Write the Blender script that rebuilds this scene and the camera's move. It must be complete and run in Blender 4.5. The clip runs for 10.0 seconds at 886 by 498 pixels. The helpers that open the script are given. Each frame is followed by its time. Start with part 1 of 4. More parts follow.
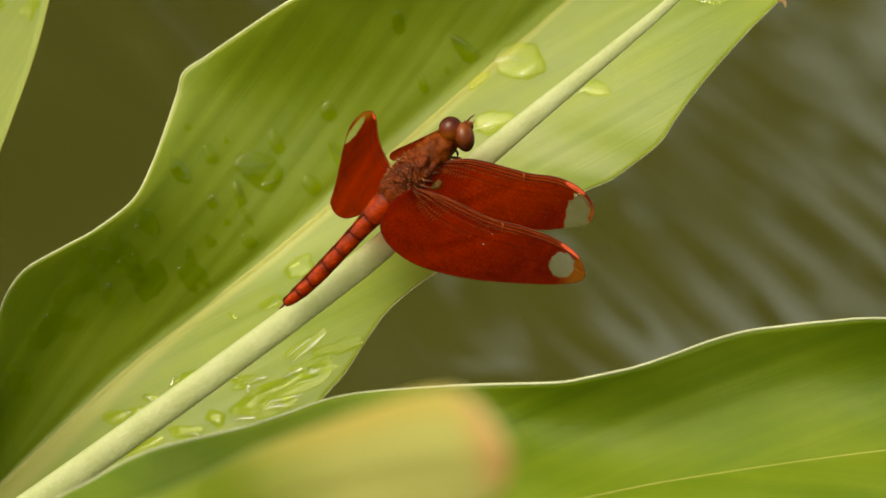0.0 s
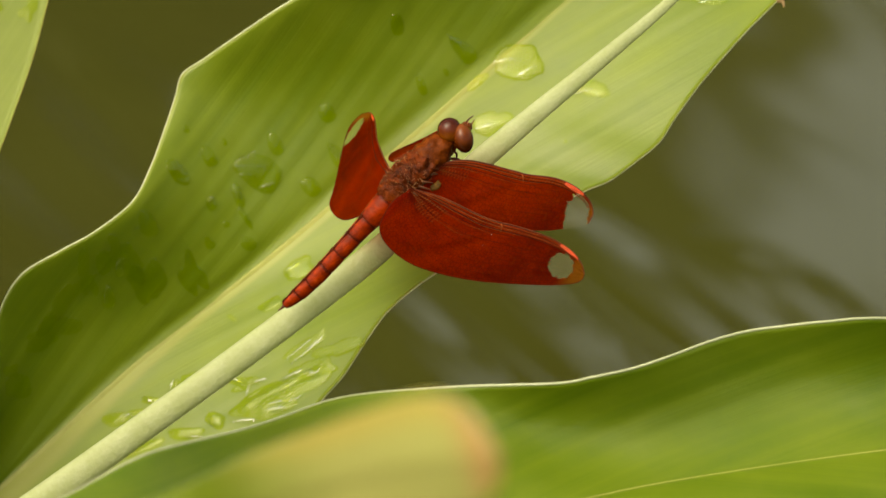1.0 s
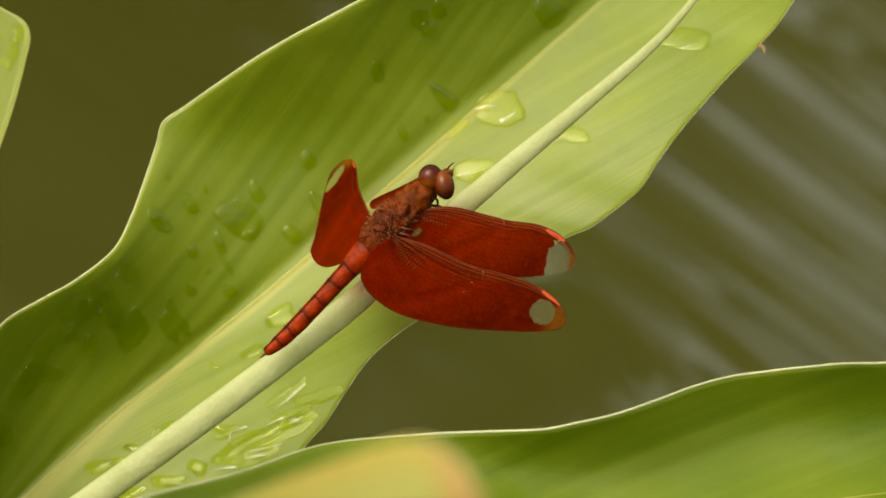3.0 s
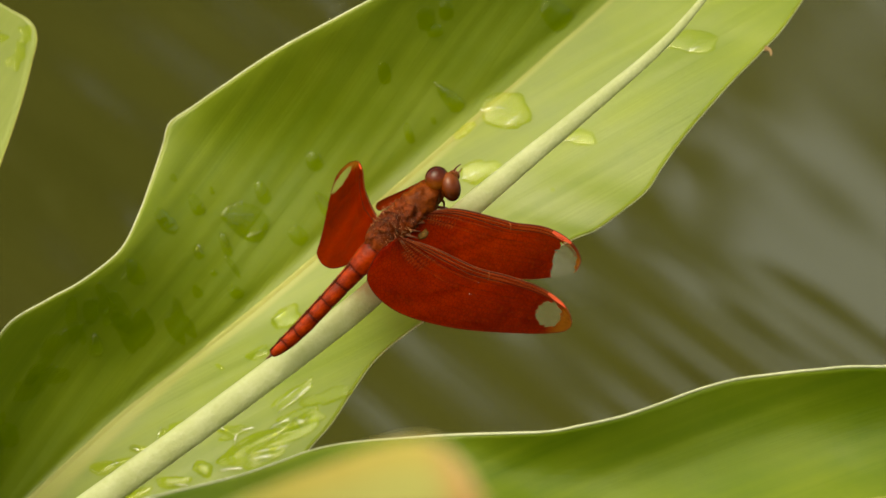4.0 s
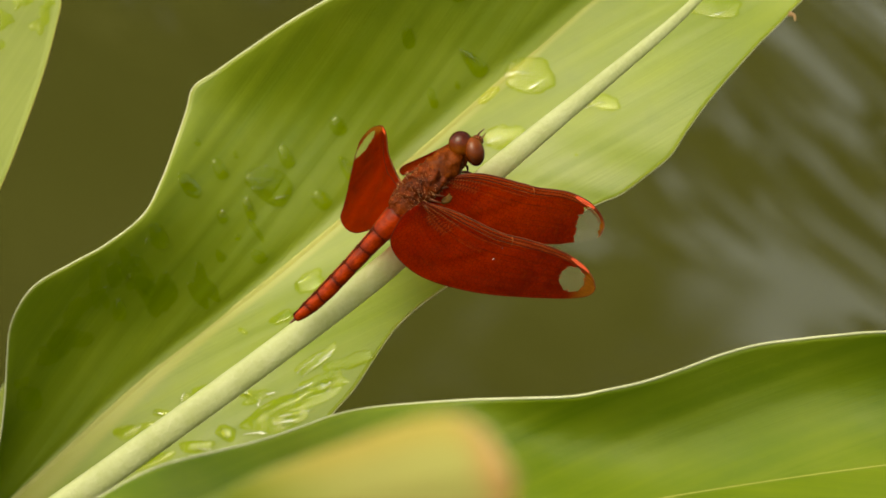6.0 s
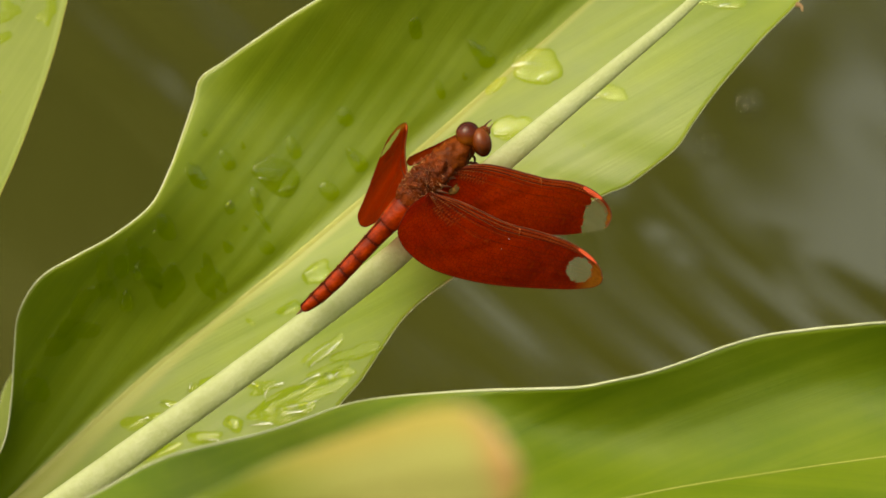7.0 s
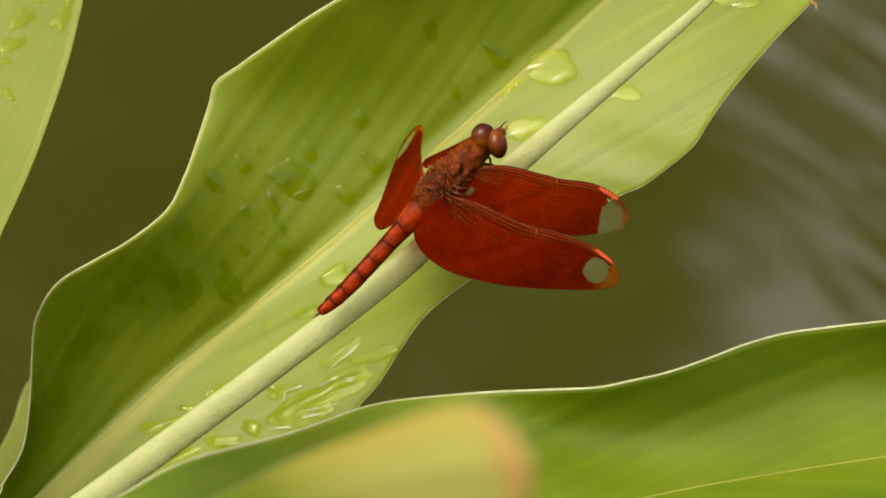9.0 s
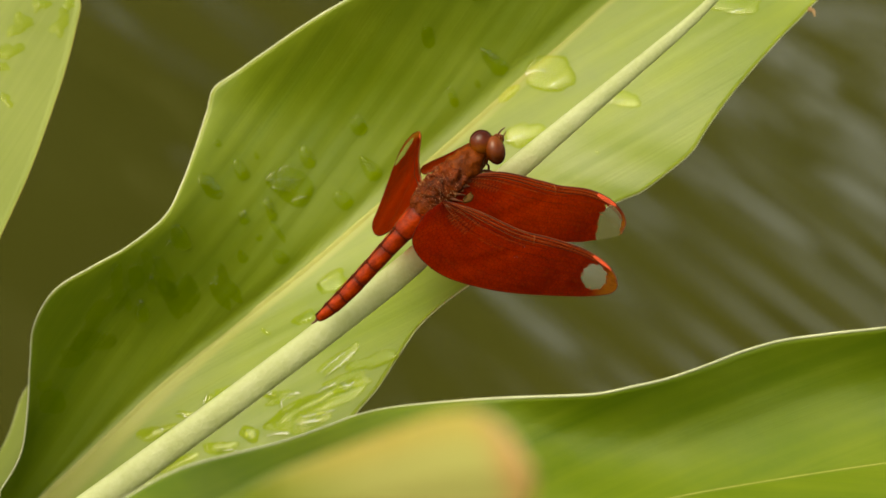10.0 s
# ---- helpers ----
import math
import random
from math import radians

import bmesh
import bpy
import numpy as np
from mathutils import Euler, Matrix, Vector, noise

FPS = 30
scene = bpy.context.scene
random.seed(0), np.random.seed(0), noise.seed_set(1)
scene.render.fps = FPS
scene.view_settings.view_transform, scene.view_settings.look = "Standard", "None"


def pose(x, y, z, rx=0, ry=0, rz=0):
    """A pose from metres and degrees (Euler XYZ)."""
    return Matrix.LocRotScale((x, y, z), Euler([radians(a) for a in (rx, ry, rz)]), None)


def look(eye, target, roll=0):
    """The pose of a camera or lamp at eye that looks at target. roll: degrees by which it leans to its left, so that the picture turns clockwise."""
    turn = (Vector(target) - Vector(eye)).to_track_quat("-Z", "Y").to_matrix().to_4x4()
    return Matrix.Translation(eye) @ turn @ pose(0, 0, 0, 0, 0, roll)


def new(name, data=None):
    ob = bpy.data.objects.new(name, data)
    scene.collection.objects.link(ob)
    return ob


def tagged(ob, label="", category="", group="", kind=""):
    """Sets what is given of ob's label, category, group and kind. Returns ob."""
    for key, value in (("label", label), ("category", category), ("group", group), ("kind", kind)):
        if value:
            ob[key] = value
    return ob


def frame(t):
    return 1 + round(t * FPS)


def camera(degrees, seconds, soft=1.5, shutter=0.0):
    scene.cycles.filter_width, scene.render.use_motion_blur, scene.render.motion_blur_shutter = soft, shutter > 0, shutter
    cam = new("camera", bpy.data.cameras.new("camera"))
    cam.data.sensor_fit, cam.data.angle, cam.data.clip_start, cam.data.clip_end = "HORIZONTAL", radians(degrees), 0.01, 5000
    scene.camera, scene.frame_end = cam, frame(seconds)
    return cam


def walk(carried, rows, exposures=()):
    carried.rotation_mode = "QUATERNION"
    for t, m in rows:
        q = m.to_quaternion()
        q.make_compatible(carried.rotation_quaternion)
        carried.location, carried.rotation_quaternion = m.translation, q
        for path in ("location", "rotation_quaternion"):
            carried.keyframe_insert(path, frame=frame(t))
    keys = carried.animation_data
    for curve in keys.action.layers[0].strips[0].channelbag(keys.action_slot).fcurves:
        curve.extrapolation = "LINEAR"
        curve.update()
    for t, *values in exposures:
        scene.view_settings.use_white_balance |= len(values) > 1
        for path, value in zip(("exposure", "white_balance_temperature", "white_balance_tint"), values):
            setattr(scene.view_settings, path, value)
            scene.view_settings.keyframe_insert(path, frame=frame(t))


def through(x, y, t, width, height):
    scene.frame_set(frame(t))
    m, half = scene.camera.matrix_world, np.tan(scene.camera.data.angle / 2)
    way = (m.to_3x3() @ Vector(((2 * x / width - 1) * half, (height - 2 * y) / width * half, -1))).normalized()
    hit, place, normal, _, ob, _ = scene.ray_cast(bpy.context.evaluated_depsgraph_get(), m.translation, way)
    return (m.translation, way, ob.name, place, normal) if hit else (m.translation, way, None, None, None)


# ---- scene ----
# The picture-facing stand: local x to the right, y up the sloping view, z towards the lens. Plant and insect are laid out on it in millimetres.
TILT = 20.0
FOCUS = 1.6
STAND = pose(0.0, 0.0, 0.25, 90 - TILT, 0, 0)
EYE = STAND @ Vector((0, 0, FOCUS))

cam = camera(5.0, 10.0, soft=1.6)
cam.data.dof.use_dof = True
cam.data.dof.focus_distance = FOCUS
cam.data.dof.aperture_fstop = 36.0
AIM = look(EYE, STAND.translation)
# seconds, tilt, pan and lean of the hand-held long lens, in degrees
SWAY = [(0, 0.0, 0.0, 0.0), (0.5, -0.0001, -0.0016, -0.2644), (1, 0.0069, -0.0046, -0.1893), (1.5, 0.0169, -0.0247, -0.2948),
        (2, 0.1534, -0.0787, -0.2677), (2.5, 0.2478, -0.1213, -0.4475), (4, 0.281, -0.0751, -0.2244), (4.5, 0.2303, -0.0496, -0.3281),
        (5, 0.1091, 0.0175, -0.2992), (5.5, 0.101, 0.0526, -0.1228), (7, 0.0296, 0.0983, -0.1447), (7.5, 0.0116, 0.0954, -0.3718),
        (8, -0.0325, 0.131, -0.5574), (8.5, -0.0077, 0.1778, -0.3519), (9, 0.0391, 0.1923, -0.6923), (9.5, 0.0559, 0.1838, -0.6075),
        (10, 0.0748, 0.1812, -0.656)]
walk(cam, [(t, AIM @ pose(0, 0, 0, rx, ry, rz)) for t, rx, ry, rz in SWAY], [(0.0, 1.03, 8600, 2), (10.0, 1.03, 8600, 2)])

# ---- light: bright overcast day ----
world = bpy.data.worlds.new("overcast_sky")
scene.world = world
world.use_nodes = True
wn, wl = world.node_tree.nodes, world.node_tree.links
sky = wn.new("ShaderNodeTexSky")
sky.sky_type = 'NISHITA'
sky.sun_disc = False
sky.sun_elevation = radians(52)
sky.sun_rotation = radians(-132)
sky.dust_density = 6.0
grey = wn.new("ShaderNodeHueSaturation")
grey.inputs["Saturation"].default_value = 0.5
wl.new(sky.outputs["Color"], grey.inputs["Color"])
wl.new(grey.outputs["Color"], wn["Background"].inputs["Color"])
wn["Background"].inputs["Strength"].default_value = 0.15
sun_data = bpy.data.lights.new("sun", 'SUN')
sun_data.energy, sun_data.angle, sun_data.color = 0.75, radians(60), (1.0, 0.96, 0.86)
sun = new("sun", sun_data)
sun.matrix_world = look((-0.42, -0.50, 1.0), (0, 0, 0))


# ---- materials ----
class Nodes:
    """A small node-tree writer."""

    def __init__(self, name):
        self.mat = bpy.data.materials.new(name)
        self.mat.use_nodes = True
        self.tree = self.mat.node_tree
        self.bsdf = self.tree.nodes["Principled BSDF"]
        self.out = self.tree.nodes["Material Output"]

    def add(self, kind):
        return self.tree.nodes.new("ShaderNode" + kind)

    def link(self, a, b):
        self.tree.links.new(a, b)

    def put(self, value, socket):
        if isinstance(value, (int, float, tuple)):
            socket.default_value = value
        else:
            self.link(value, socket)

    def math(self, op, a, b=0.0, clamp=False):
        n = self.tree.nodes.new("ShaderNodeMath")
        n.operation, n.use_clamp = op, clamp
        self.put(a, n.inputs[0])
        self.put(b, n.inputs[1])
        return n.outputs[0]

    def ramp(self, fac, stops, smooth=False):
        n = self.tree.nodes.new("ShaderNodeValToRGB")
        if smooth:
            n.color_ramp.interpolation = 'EASE'
        while len(n.color_ramp.elements) < len(stops):
            n.color_ramp.elements.new(0.5)
        for e, (p, c) in zip(n.color_ramp.elements, stops):
            e.position = p
            e.color = (*c, 1) if isinstance(c, tuple) else (c, c, c, 1)
        self.link(fac, n.inputs[0])
        return n.outputs[0]

    def mix(self, fac, a, b, blend='MIX'):
        n = self.tree.nodes.new("ShaderNodeMix")
        n.data_type, n.blend_type = 'RGBA', blend
        self.put(fac, n.inputs[0])
        self.put((*a, 1) if isinstance(a, tuple) else a, n.inputs[6])
        self.put((*b, 1) if isinstance(b, tuple) else b, n.inputs[7])
        return n.outputs[2]

    def coords(self, which, scale=(1, 1, 1), rot=(0, 0, 0)):
        t = self.add("TexCoord")
        m = self.add("Mapping")
        m.inputs["Scale"].default_value = scale
        m.inputs["Rotation"].default_value = rot
        self.link(t.outputs[which], m.inputs[0])
        return m.outputs[0]

    def noise(self, vec, scale, detail=3.0, rough=0.5, distort=0.0):
        n = self.add("TexNoise")
        n.inputs["Scale"].default_value, n.inputs["Detail"].default_value = scale, detail
        n.inputs["Roughness"].default_value, n.inputs["Distortion"].default_value = rough, distort
        self.link(vec, n.inputs["Vector"])
        return n.outputs["Fac"]

    def bump(self, height, strength, distance):
        n = self.add("Bump")
        n.inputs["Strength"].default_value, n.inputs["Distance"].default_value = strength, distance
        self.link(height, n.inputs["Height"])
        return n.outputs["Normal"]

    def leafy(self, through_colour, share, normal=None):
        """Mix the surface with light that shines through from the back."""
        tr = self.add("BsdfTranslucent")
        self.put(through_colour, tr.inputs["Color"])
        if normal is not None:
            self.link(normal, tr.inputs["Normal"])
        m = self.add("MixShader")
        m.inputs[0].default_value = share
        self.link(self.bsdf.outputs[0], m.inputs[1])
        self.link(tr.outputs[0], m.inputs[2])
        self.link(m.outputs[0], self.out.inputs["Surface"])


FORWARD = 4.6  # how far the veins run forward for each step away from the midrib


def leaf_material(name, dark, pale, yellow, rough=0.42, tip=None, band=((0.46, 0.0), (0.49, 0.85), (0.51, 0.85), (0.54, 0.0))):
    """Fine parallel veins run obliquely from the midrib; uv x counts them, uv y goes from edge (-1) over the midrib (0) to edge (1)."""
    n = Nodes(name)
    vein_map = n.add("UVMap")
    vein_map.uv_map = "UVMap"
    sep = n.add("SeparateXYZ")
    n.link(vein_map.outputs[0], sep.inputs[0])
    across = sep.outputs[1]
    side = n.math('ABSOLUTE', across)
    place = n.add("UVMap")
    place.uv_map = "Along"
    way = n.add("SeparateXYZ")
    n.link(place.outputs[0], way.inputs[0])
    along = way.outputs[0]
    vec = n.add("CombineXYZ")
    n.link(sep.outputs[0], vec.inputs[0])
    n.link(n.math('MULTIPLY', across, 0.02), vec.inputs[1])
    veins = n.noise(vec.outputs[0], 170, 2.0, 0.6)
    bands = n.noise(vec.outputs[0], 20, 3.0, 0.55)
    obj = n.coords("Object")
    blotch = n.noise(obj, 45, 4.0, 0.6)
    speck = n.noise(obj, 900, 2.0, 0.6)
    tone = n.math('ADD', n.math('MULTIPLY', bands, 0.45), n.math('MULTIPLY', blotch, 0.55))
    col = n.mix(n.ramp(tone, [(0.33, 0.0), (0.66, 1.0)]), dark, pale)
    col = n.mix(n.math('MULTIPLY', n.ramp(veins, [(0.45, 0.0), (0.7, 1.0)]), 0.05), col, yellow)
    col = n.mix(n.math('MULTIPLY', n.ramp(speck, [(0.4, 0.0), (0.75, 1.0)]), 0.10), col, pale)
    narrow = n.math('ADD', 0.75, n.math('MULTIPLY', n.math('SUBTRACT', along, 0.22, True), 6.0))
    rib = n.ramp(n.math('ADD', n.math('MULTIPLY', n.math('MULTIPLY', across, narrow), 0.5), 0.5), list(band), True)
    col = n.mix(n.math('MULTIPLY', rib, n.ramp(along, [(0.3, 0.85), (0.6, 0.5)])), col, yellow)
    rim = n.ramp(side, [(0.98, 0.0), (1.0, 1.0)])
    col = n.mix(n.math('MULTIPLY', rim, 0.35), col, yellow)
    if tip:
        old = n.ramp(along, [(tip[0], 0.0), (tip[1], 1.0)], True)
        col = n.mix(old, col, tip[2])
        scorch = n.math('MULTIPLY', n.ramp(n.math('MULTIPLY', across, -1.0), [(0.45, 0.0), (0.95, 1.0)]), old)
        col = n.mix(n.math('MULTIPLY', scorch, 0.6), col, (0.60, 0.42, 0.07))
        brown = n.ramp(n.math('ADD', along, n.math('MULTIPLY', blotch, 0.04)), [(tip[3], 0.0), (tip[4], 1.0)], True)
        col = n.mix(brown, col, tip[5])
    n.link(col, n.bsdf.inputs["Base Color"])
    n.bsdf.inputs["Specular IOR Level"].default_value = 0.6
    n.link(n.ramp(blotch, [(0.3, rough - 0.06), (0.7, rough + 0.08)]), n.bsdf.inputs["Roughness"])
    h = n.math('ADD', n.math('MULTIPLY', veins, 0.7), n.math('MULTIPLY', speck, 0.3))
    nor = n.bump(h, 0.2, 0.0003)
    n.link(nor, n.bsdf.inputs["Normal"])
    n.leafy(n.mix(0.35, col, (0.30, 0.42, 0.02)), 0.38, nor)
    return n.mat


def skin_material(name, a, b, rough, scale, relief, dist, coat=0.0, through=0.0, gloss=0.4):
    """Two-tone organic surface with stains and fine relief."""
    n = Nodes(name)
    obj = n.coords("Object")
    big, fine = n.noise(obj, scale, 4.0, 0.6), n.noise(obj, scale * 7, 3.0, 0.6)
    f = n.math('ADD', n.math('MULTIPLY', big, 0.65), n.math('MULTIPLY', fine, 0.35))
    col = n.mix(n.ramp(f, [(0.33, 0.0), (0.66, 1.0)]), a, b)
    n.link(col, n.bsdf.inputs["Base Color"])
    n.link(n.ramp(big, [(0.3, max(rough - 0.08, 0.02)), (0.7, rough + 0.08)]), n.bsdf.inputs["Roughness"])
    n.bsdf.inputs["Coat Weight"].default_value = coat
    n.bsdf.inputs["Specular IOR Level"].default_value = gloss
    n.bsdf.inputs["Coat Roughness"].default_value = 0.12
    nor = n.bump(f, relief, dist)
    n.link(nor, n.bsdf.inputs["Normal"])
    if through:
        n.leafy(col, through, nor)
    return n.mat


def eye_material(name, low, middle, high):
    """Glossy compound eye, its colour graded from the lower to the upper facets."""
    n = Nodes(name)
    sep = n.add("SeparateXYZ")
    n.link(n.coords("Generated"), sep.inputs[0])
    fine = n.noise(n.coords("Object"), 900, 3.0, 0.6)
    t = n.math('ADD', sep.outputs[1], n.math('MULTIPLY', n.math('SUBTRACT', fine, 0.5), 0.35))
    n.link(n.ramp(t, [(0.15, low), (0.5, middle), (0.85, high)], True), n.bsdf.inputs["Base Color"])
    n.bsdf.inputs["Roughness"].default_value = 0.16
    n.bsdf.inputs["Specular IOR Level"].default_value = 0.1
    n.bsdf.inputs["Coat Weight"].default_value = 0.24
    n.bsdf.inputs["Coat Roughness"].default_value = 0.06
    n.link(n.bump(fine, 0.15, 0.0001), n.bsdf.inputs["Normal"])
    return n.mat


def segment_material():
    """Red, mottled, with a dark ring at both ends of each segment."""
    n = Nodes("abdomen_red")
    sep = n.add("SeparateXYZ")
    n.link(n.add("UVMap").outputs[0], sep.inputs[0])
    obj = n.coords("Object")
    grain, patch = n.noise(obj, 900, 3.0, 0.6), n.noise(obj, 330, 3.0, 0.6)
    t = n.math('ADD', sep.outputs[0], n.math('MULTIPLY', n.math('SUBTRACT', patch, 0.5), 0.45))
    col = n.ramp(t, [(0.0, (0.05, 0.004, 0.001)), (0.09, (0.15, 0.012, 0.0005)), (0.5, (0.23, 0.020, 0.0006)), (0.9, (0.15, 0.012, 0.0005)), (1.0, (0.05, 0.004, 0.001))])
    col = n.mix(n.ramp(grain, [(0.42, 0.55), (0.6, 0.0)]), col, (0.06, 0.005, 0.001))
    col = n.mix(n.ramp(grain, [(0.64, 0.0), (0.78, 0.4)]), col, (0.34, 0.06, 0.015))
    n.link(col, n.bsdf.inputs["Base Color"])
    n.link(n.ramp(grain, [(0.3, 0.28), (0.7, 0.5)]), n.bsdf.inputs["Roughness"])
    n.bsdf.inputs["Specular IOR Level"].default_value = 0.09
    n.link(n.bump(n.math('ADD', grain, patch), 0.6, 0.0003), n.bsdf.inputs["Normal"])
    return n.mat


def wing_material(name, red, deep, see_through):
    """Stained membrane with a net of darker cells; uv x from root to tip, uv y from the leading edge back."""
    n = Nodes(name)
    uv = n.add("UVMap").outputs[0]
    obj = n.coords("Object")
    cells = n.add("TexVoronoi")
    cells.feature = 'DISTANCE_TO_EDGE'
    cells.inputs["Scale"].default_value = 2100
    n.link(n.coords("Object", (1.0, 0.8, 1.0)), cells.inputs["Vector"])
    net = n.ramp(cells.outputs["Distance"], [(0.0, 1.0), (0.16, 0.0)])
    sep = n.add("SeparateXYZ")
    n.link(uv, sep.inputs[0])
    span = sep.outputs[0]
    big = n.noise(obj, 190, 4.0, 0.62, 0.6)
    # paler and darker fields of the stain, running obliquely over the wing; the narrow pale streak imitates a lit fold
    slant = n.math('ADD', span, n.math('MULTIPLY', sep.outputs[1], 0.22))
    field = n.ramp(slant, [(0.10, 0.75), (0.30, 0.9), (0.50, 0.45), (0.57, 0.85), (0.66, 0.3), (0.86, 0.05)], True)
    stain = n.math('ADD', n.math('MULTIPLY', field, 0.6), n.math('MULTIPLY', n.ramp(big, [(0.32, 0.0), (0.68, 1.0)]), 0.4))
    col = n.mix(stain, deep, red)
    # dark brown root, with the shadow under the hinges put into its colour
    front = n.ramp(sep.outputs[1], [(0.22, 1.0), (0.6, 0.0)], True)
    root = n.math('MULTIPLY', n.ramp(span, [(0.02, 1.0), (0.24, 0.0)], True), front)
    col = n.mix(n.math('MULTIPLY', root, 0.92), col, (0.030, 0.003, 0.001))
    col = n.mix(n.math('MULTIPLY', net, 0.6), col, (0.030, 0.003, 0.001))
    fleck = n.ramp(n.noise(obj, 1500, 2.0, 0.6), [(0.55, 0.0), (0.75, 0.35)])
    col = n.mix(fleck, col, (0.30, 0.05, 0.006))
    tipped = n.ramp(span, [(0.865, 0.0), (0.94, 0.9)], True)
    col = n.mix(tipped, col, (0.26, 0.10, 0.010))
    n.link(col, n.bsdf.inputs["Base Color"])
    n.bsdf.inputs["Roughness"].default_value = 0.45
    n.bsdf.inputs["Specular IOR Level"].default_value = 0.02
    nor = n.bump(n.math('ADD', net, n.math('MULTIPLY', big, 1.5)), 0.6, 0.00010)
    n.link(nor, n.bsdf.inputs["Normal"])
    tr = n.add("BsdfTranslucent")
    shine = n.mix(stain, (0.27, 0.008, 0.0005), (0.84, 0.056, 0.001))
    shine = n.mix(n.ramp(span, [(0.865, 0.0), (0.94, 0.8)], True), shine, col)
    shine = n.mix(n.math('MULTIPLY', root, 0.9), shine, (0.08, 0.006, 0.001))
    n.link(n.mix(n.math('MULTIPLY', net, 0.3), shine, (0.06, 0.003, 0.001)), tr.inputs["Color"])
    m = n.add("MixShader")
    m.inputs[0].default_value = 0.6
    n.link(n.bsdf.outputs[0], m.inputs[1])
    n.link(tr.outputs[0], m.inputs[2])
    clear = n.add("BsdfTransparent")
    clear.inputs["Color"].default_value = (0.9, 0.10, 0.02, 1)
    m2 = n.add("MixShader")
    m2.inputs[0].default_value = see_through
    n.link(m.outputs[0], m2.inputs[1])
    n.link(clear.outputs[0], m2.inputs[2])
    n.link(m2.outputs[0], n.out.inputs["Surface"])
    return n.mat


def clear_membrane():
    n = Nodes("clear_membrane")
    n.bsdf.inputs["Base Color"].default_value = (0.32, 0.30, 0.20, 1)
    n.bsdf.inputs["Roughness"].default_value = 0.3
    obj = n.coords("Object")
    cells = n.add("TexVoronoi")
    cells.feature = 'DISTANCE_TO_EDGE'
    cells.inputs["Scale"].default_value = 1400
    n.link(obj, cells.inputs["Vector"])
    net = n.ramp(cells.outputs["Distance"], [(0.0, 0.18), (0.05, 0.065)])
    clear = n.add("BsdfTransparent")
    m = n.add("MixShader")
    n.link(net, m.inputs[0])
    n.link(clear.outputs[0], m.inputs[1])
    n.link(n.bsdf.outputs[0], m.inputs[2])
    n.link(m.outputs[0], n.out.inputs["Surface"])
    return n.mat


def drop_material(name, tint, power, share):
    """Clear shallow water: light passes, a little tinted, and the skin mirrors the sky."""
    n = Nodes(name)
    clear = n.add("BsdfTransparent")
    clear.inputs["Color"].default_value = tint
    gloss = n.add("BsdfGlossy")
    gloss.inputs["Roughness"].default_value = 0.03
    edge = n.add("LayerWeight")
    m = n.add("MixShader")
    f = n.math('ADD', 0.02, n.math('MULTIPLY', n.math('POWER', edge.outputs["Facing"], power), share), True)
    n.link(f, m.inputs[0])
    n.link(clear.outputs[0], m.inputs[1])
    n.link(gloss.outputs[0], m.inputs[2])
    n.link(m.outputs[0], n.out.inputs["Surface"])
    return n.mat


def water_material():
    n = Nodes("pond_water")
    obj = n.coords("Object")
    silt = n.noise(obj, 3.0, 4.0, 0.55)
    col = n.mix(n.ramp(silt, [(0.3, 0.0), (0.7, 1.0)]), (0.029, 0.031, 0.005), (0.039, 0.041, 0.009))
    n.link(col, n.bsdf.inputs["Base Color"])
    n.bsdf.inputs["Roughness"].default_value = 0.04
    n.bsdf.inputs["IOR"].default_value = 1.333
    long_way = n.coords("Object", (1.0, 0.5, 1.0), (0, 0, radians(-25)))
    swell = n.noise(long_way, 4.5, 2.0, 0.45, 0.6)
    wave = n.add("TexWave")
    wave.wave_profile = 'SIN'
    wave.inputs["Scale"].default_value = 11.0
    wave.inputs["Distortion"].default_value = 9.0
    wave.inputs["Detail"].default_value = 1.0
    wave.inputs["Detail Scale"].default_value = 0.2
    n.link(n.coords("Object", (1, 1, 1), (0, 0, radians(-22))), wave.inputs["Vector"])
    spot = n.add("SeparateXYZ")
    n.link(obj, spot.inputs[0])
    drift = n.math('ADD', n.math('MULTIPLY', spot.outputs[0], 0.857), n.math('MULTIPLY', spot.outputs[1], 0.514))
    train = n.math('COSINE', n.math('MULTIPLY', n.math('SUBTRACT', drift, 0.423), 2 * math.pi / 0.347))
    gust = n.ramp(n.math('ADD', n.math('MULTIPLY', train, 0.22), n.noise(obj, 6.0, 1.0)), [(0.45, 0.05), (0.68, 1.0)], True)
    h = n.math('ADD', n.math('MULTIPLY', swell, 0.85), n.math('MULTIPLY', n.math('MULTIPLY', wave.outputs["Fac"], gust), 0.24))
    n.link(n.bump(h, 1.0, 0.0027), n.bsdf.inputs["Normal"])
    return n.mat


LEAF = leaf_material("leaf_green", (0.102, 0.165, 0.003), (0.178, 0.244, 0.009), (0.33, 0.345, 0.065), band=((0.487, 0.0), (0.497, 1.0), (0.522, 0.9), (0.575, 0.0)))
LEAF_PALE = leaf_material("leaf_pale_green", (0.15, 0.20, 0.022), (0.20, 0.25, 0.042), (0.35, 0.36, 0.10))
LEAF_DEEP = leaf_material("leaf_deep_green", (0.080, 0.150, 0.0015), (0.160, 0.228, 0.009), (0.30, 0.33, 0.07), band=((0.489, 0.0), (0.498, 0.5), (0.502, 0.5), (0.511, 0.0)))
LEAF_OLD = leaf_material("leaf_yellowing", (0.14, 0.21, 0.008), (0.20, 0.27, 0.018), (0.42, 0.36, 0.06),
                         tip=(0.54, 0.82, (0.47, 0.47, 0.15), 0.955, 1.03, (0.58, 0.36, 0.14)))
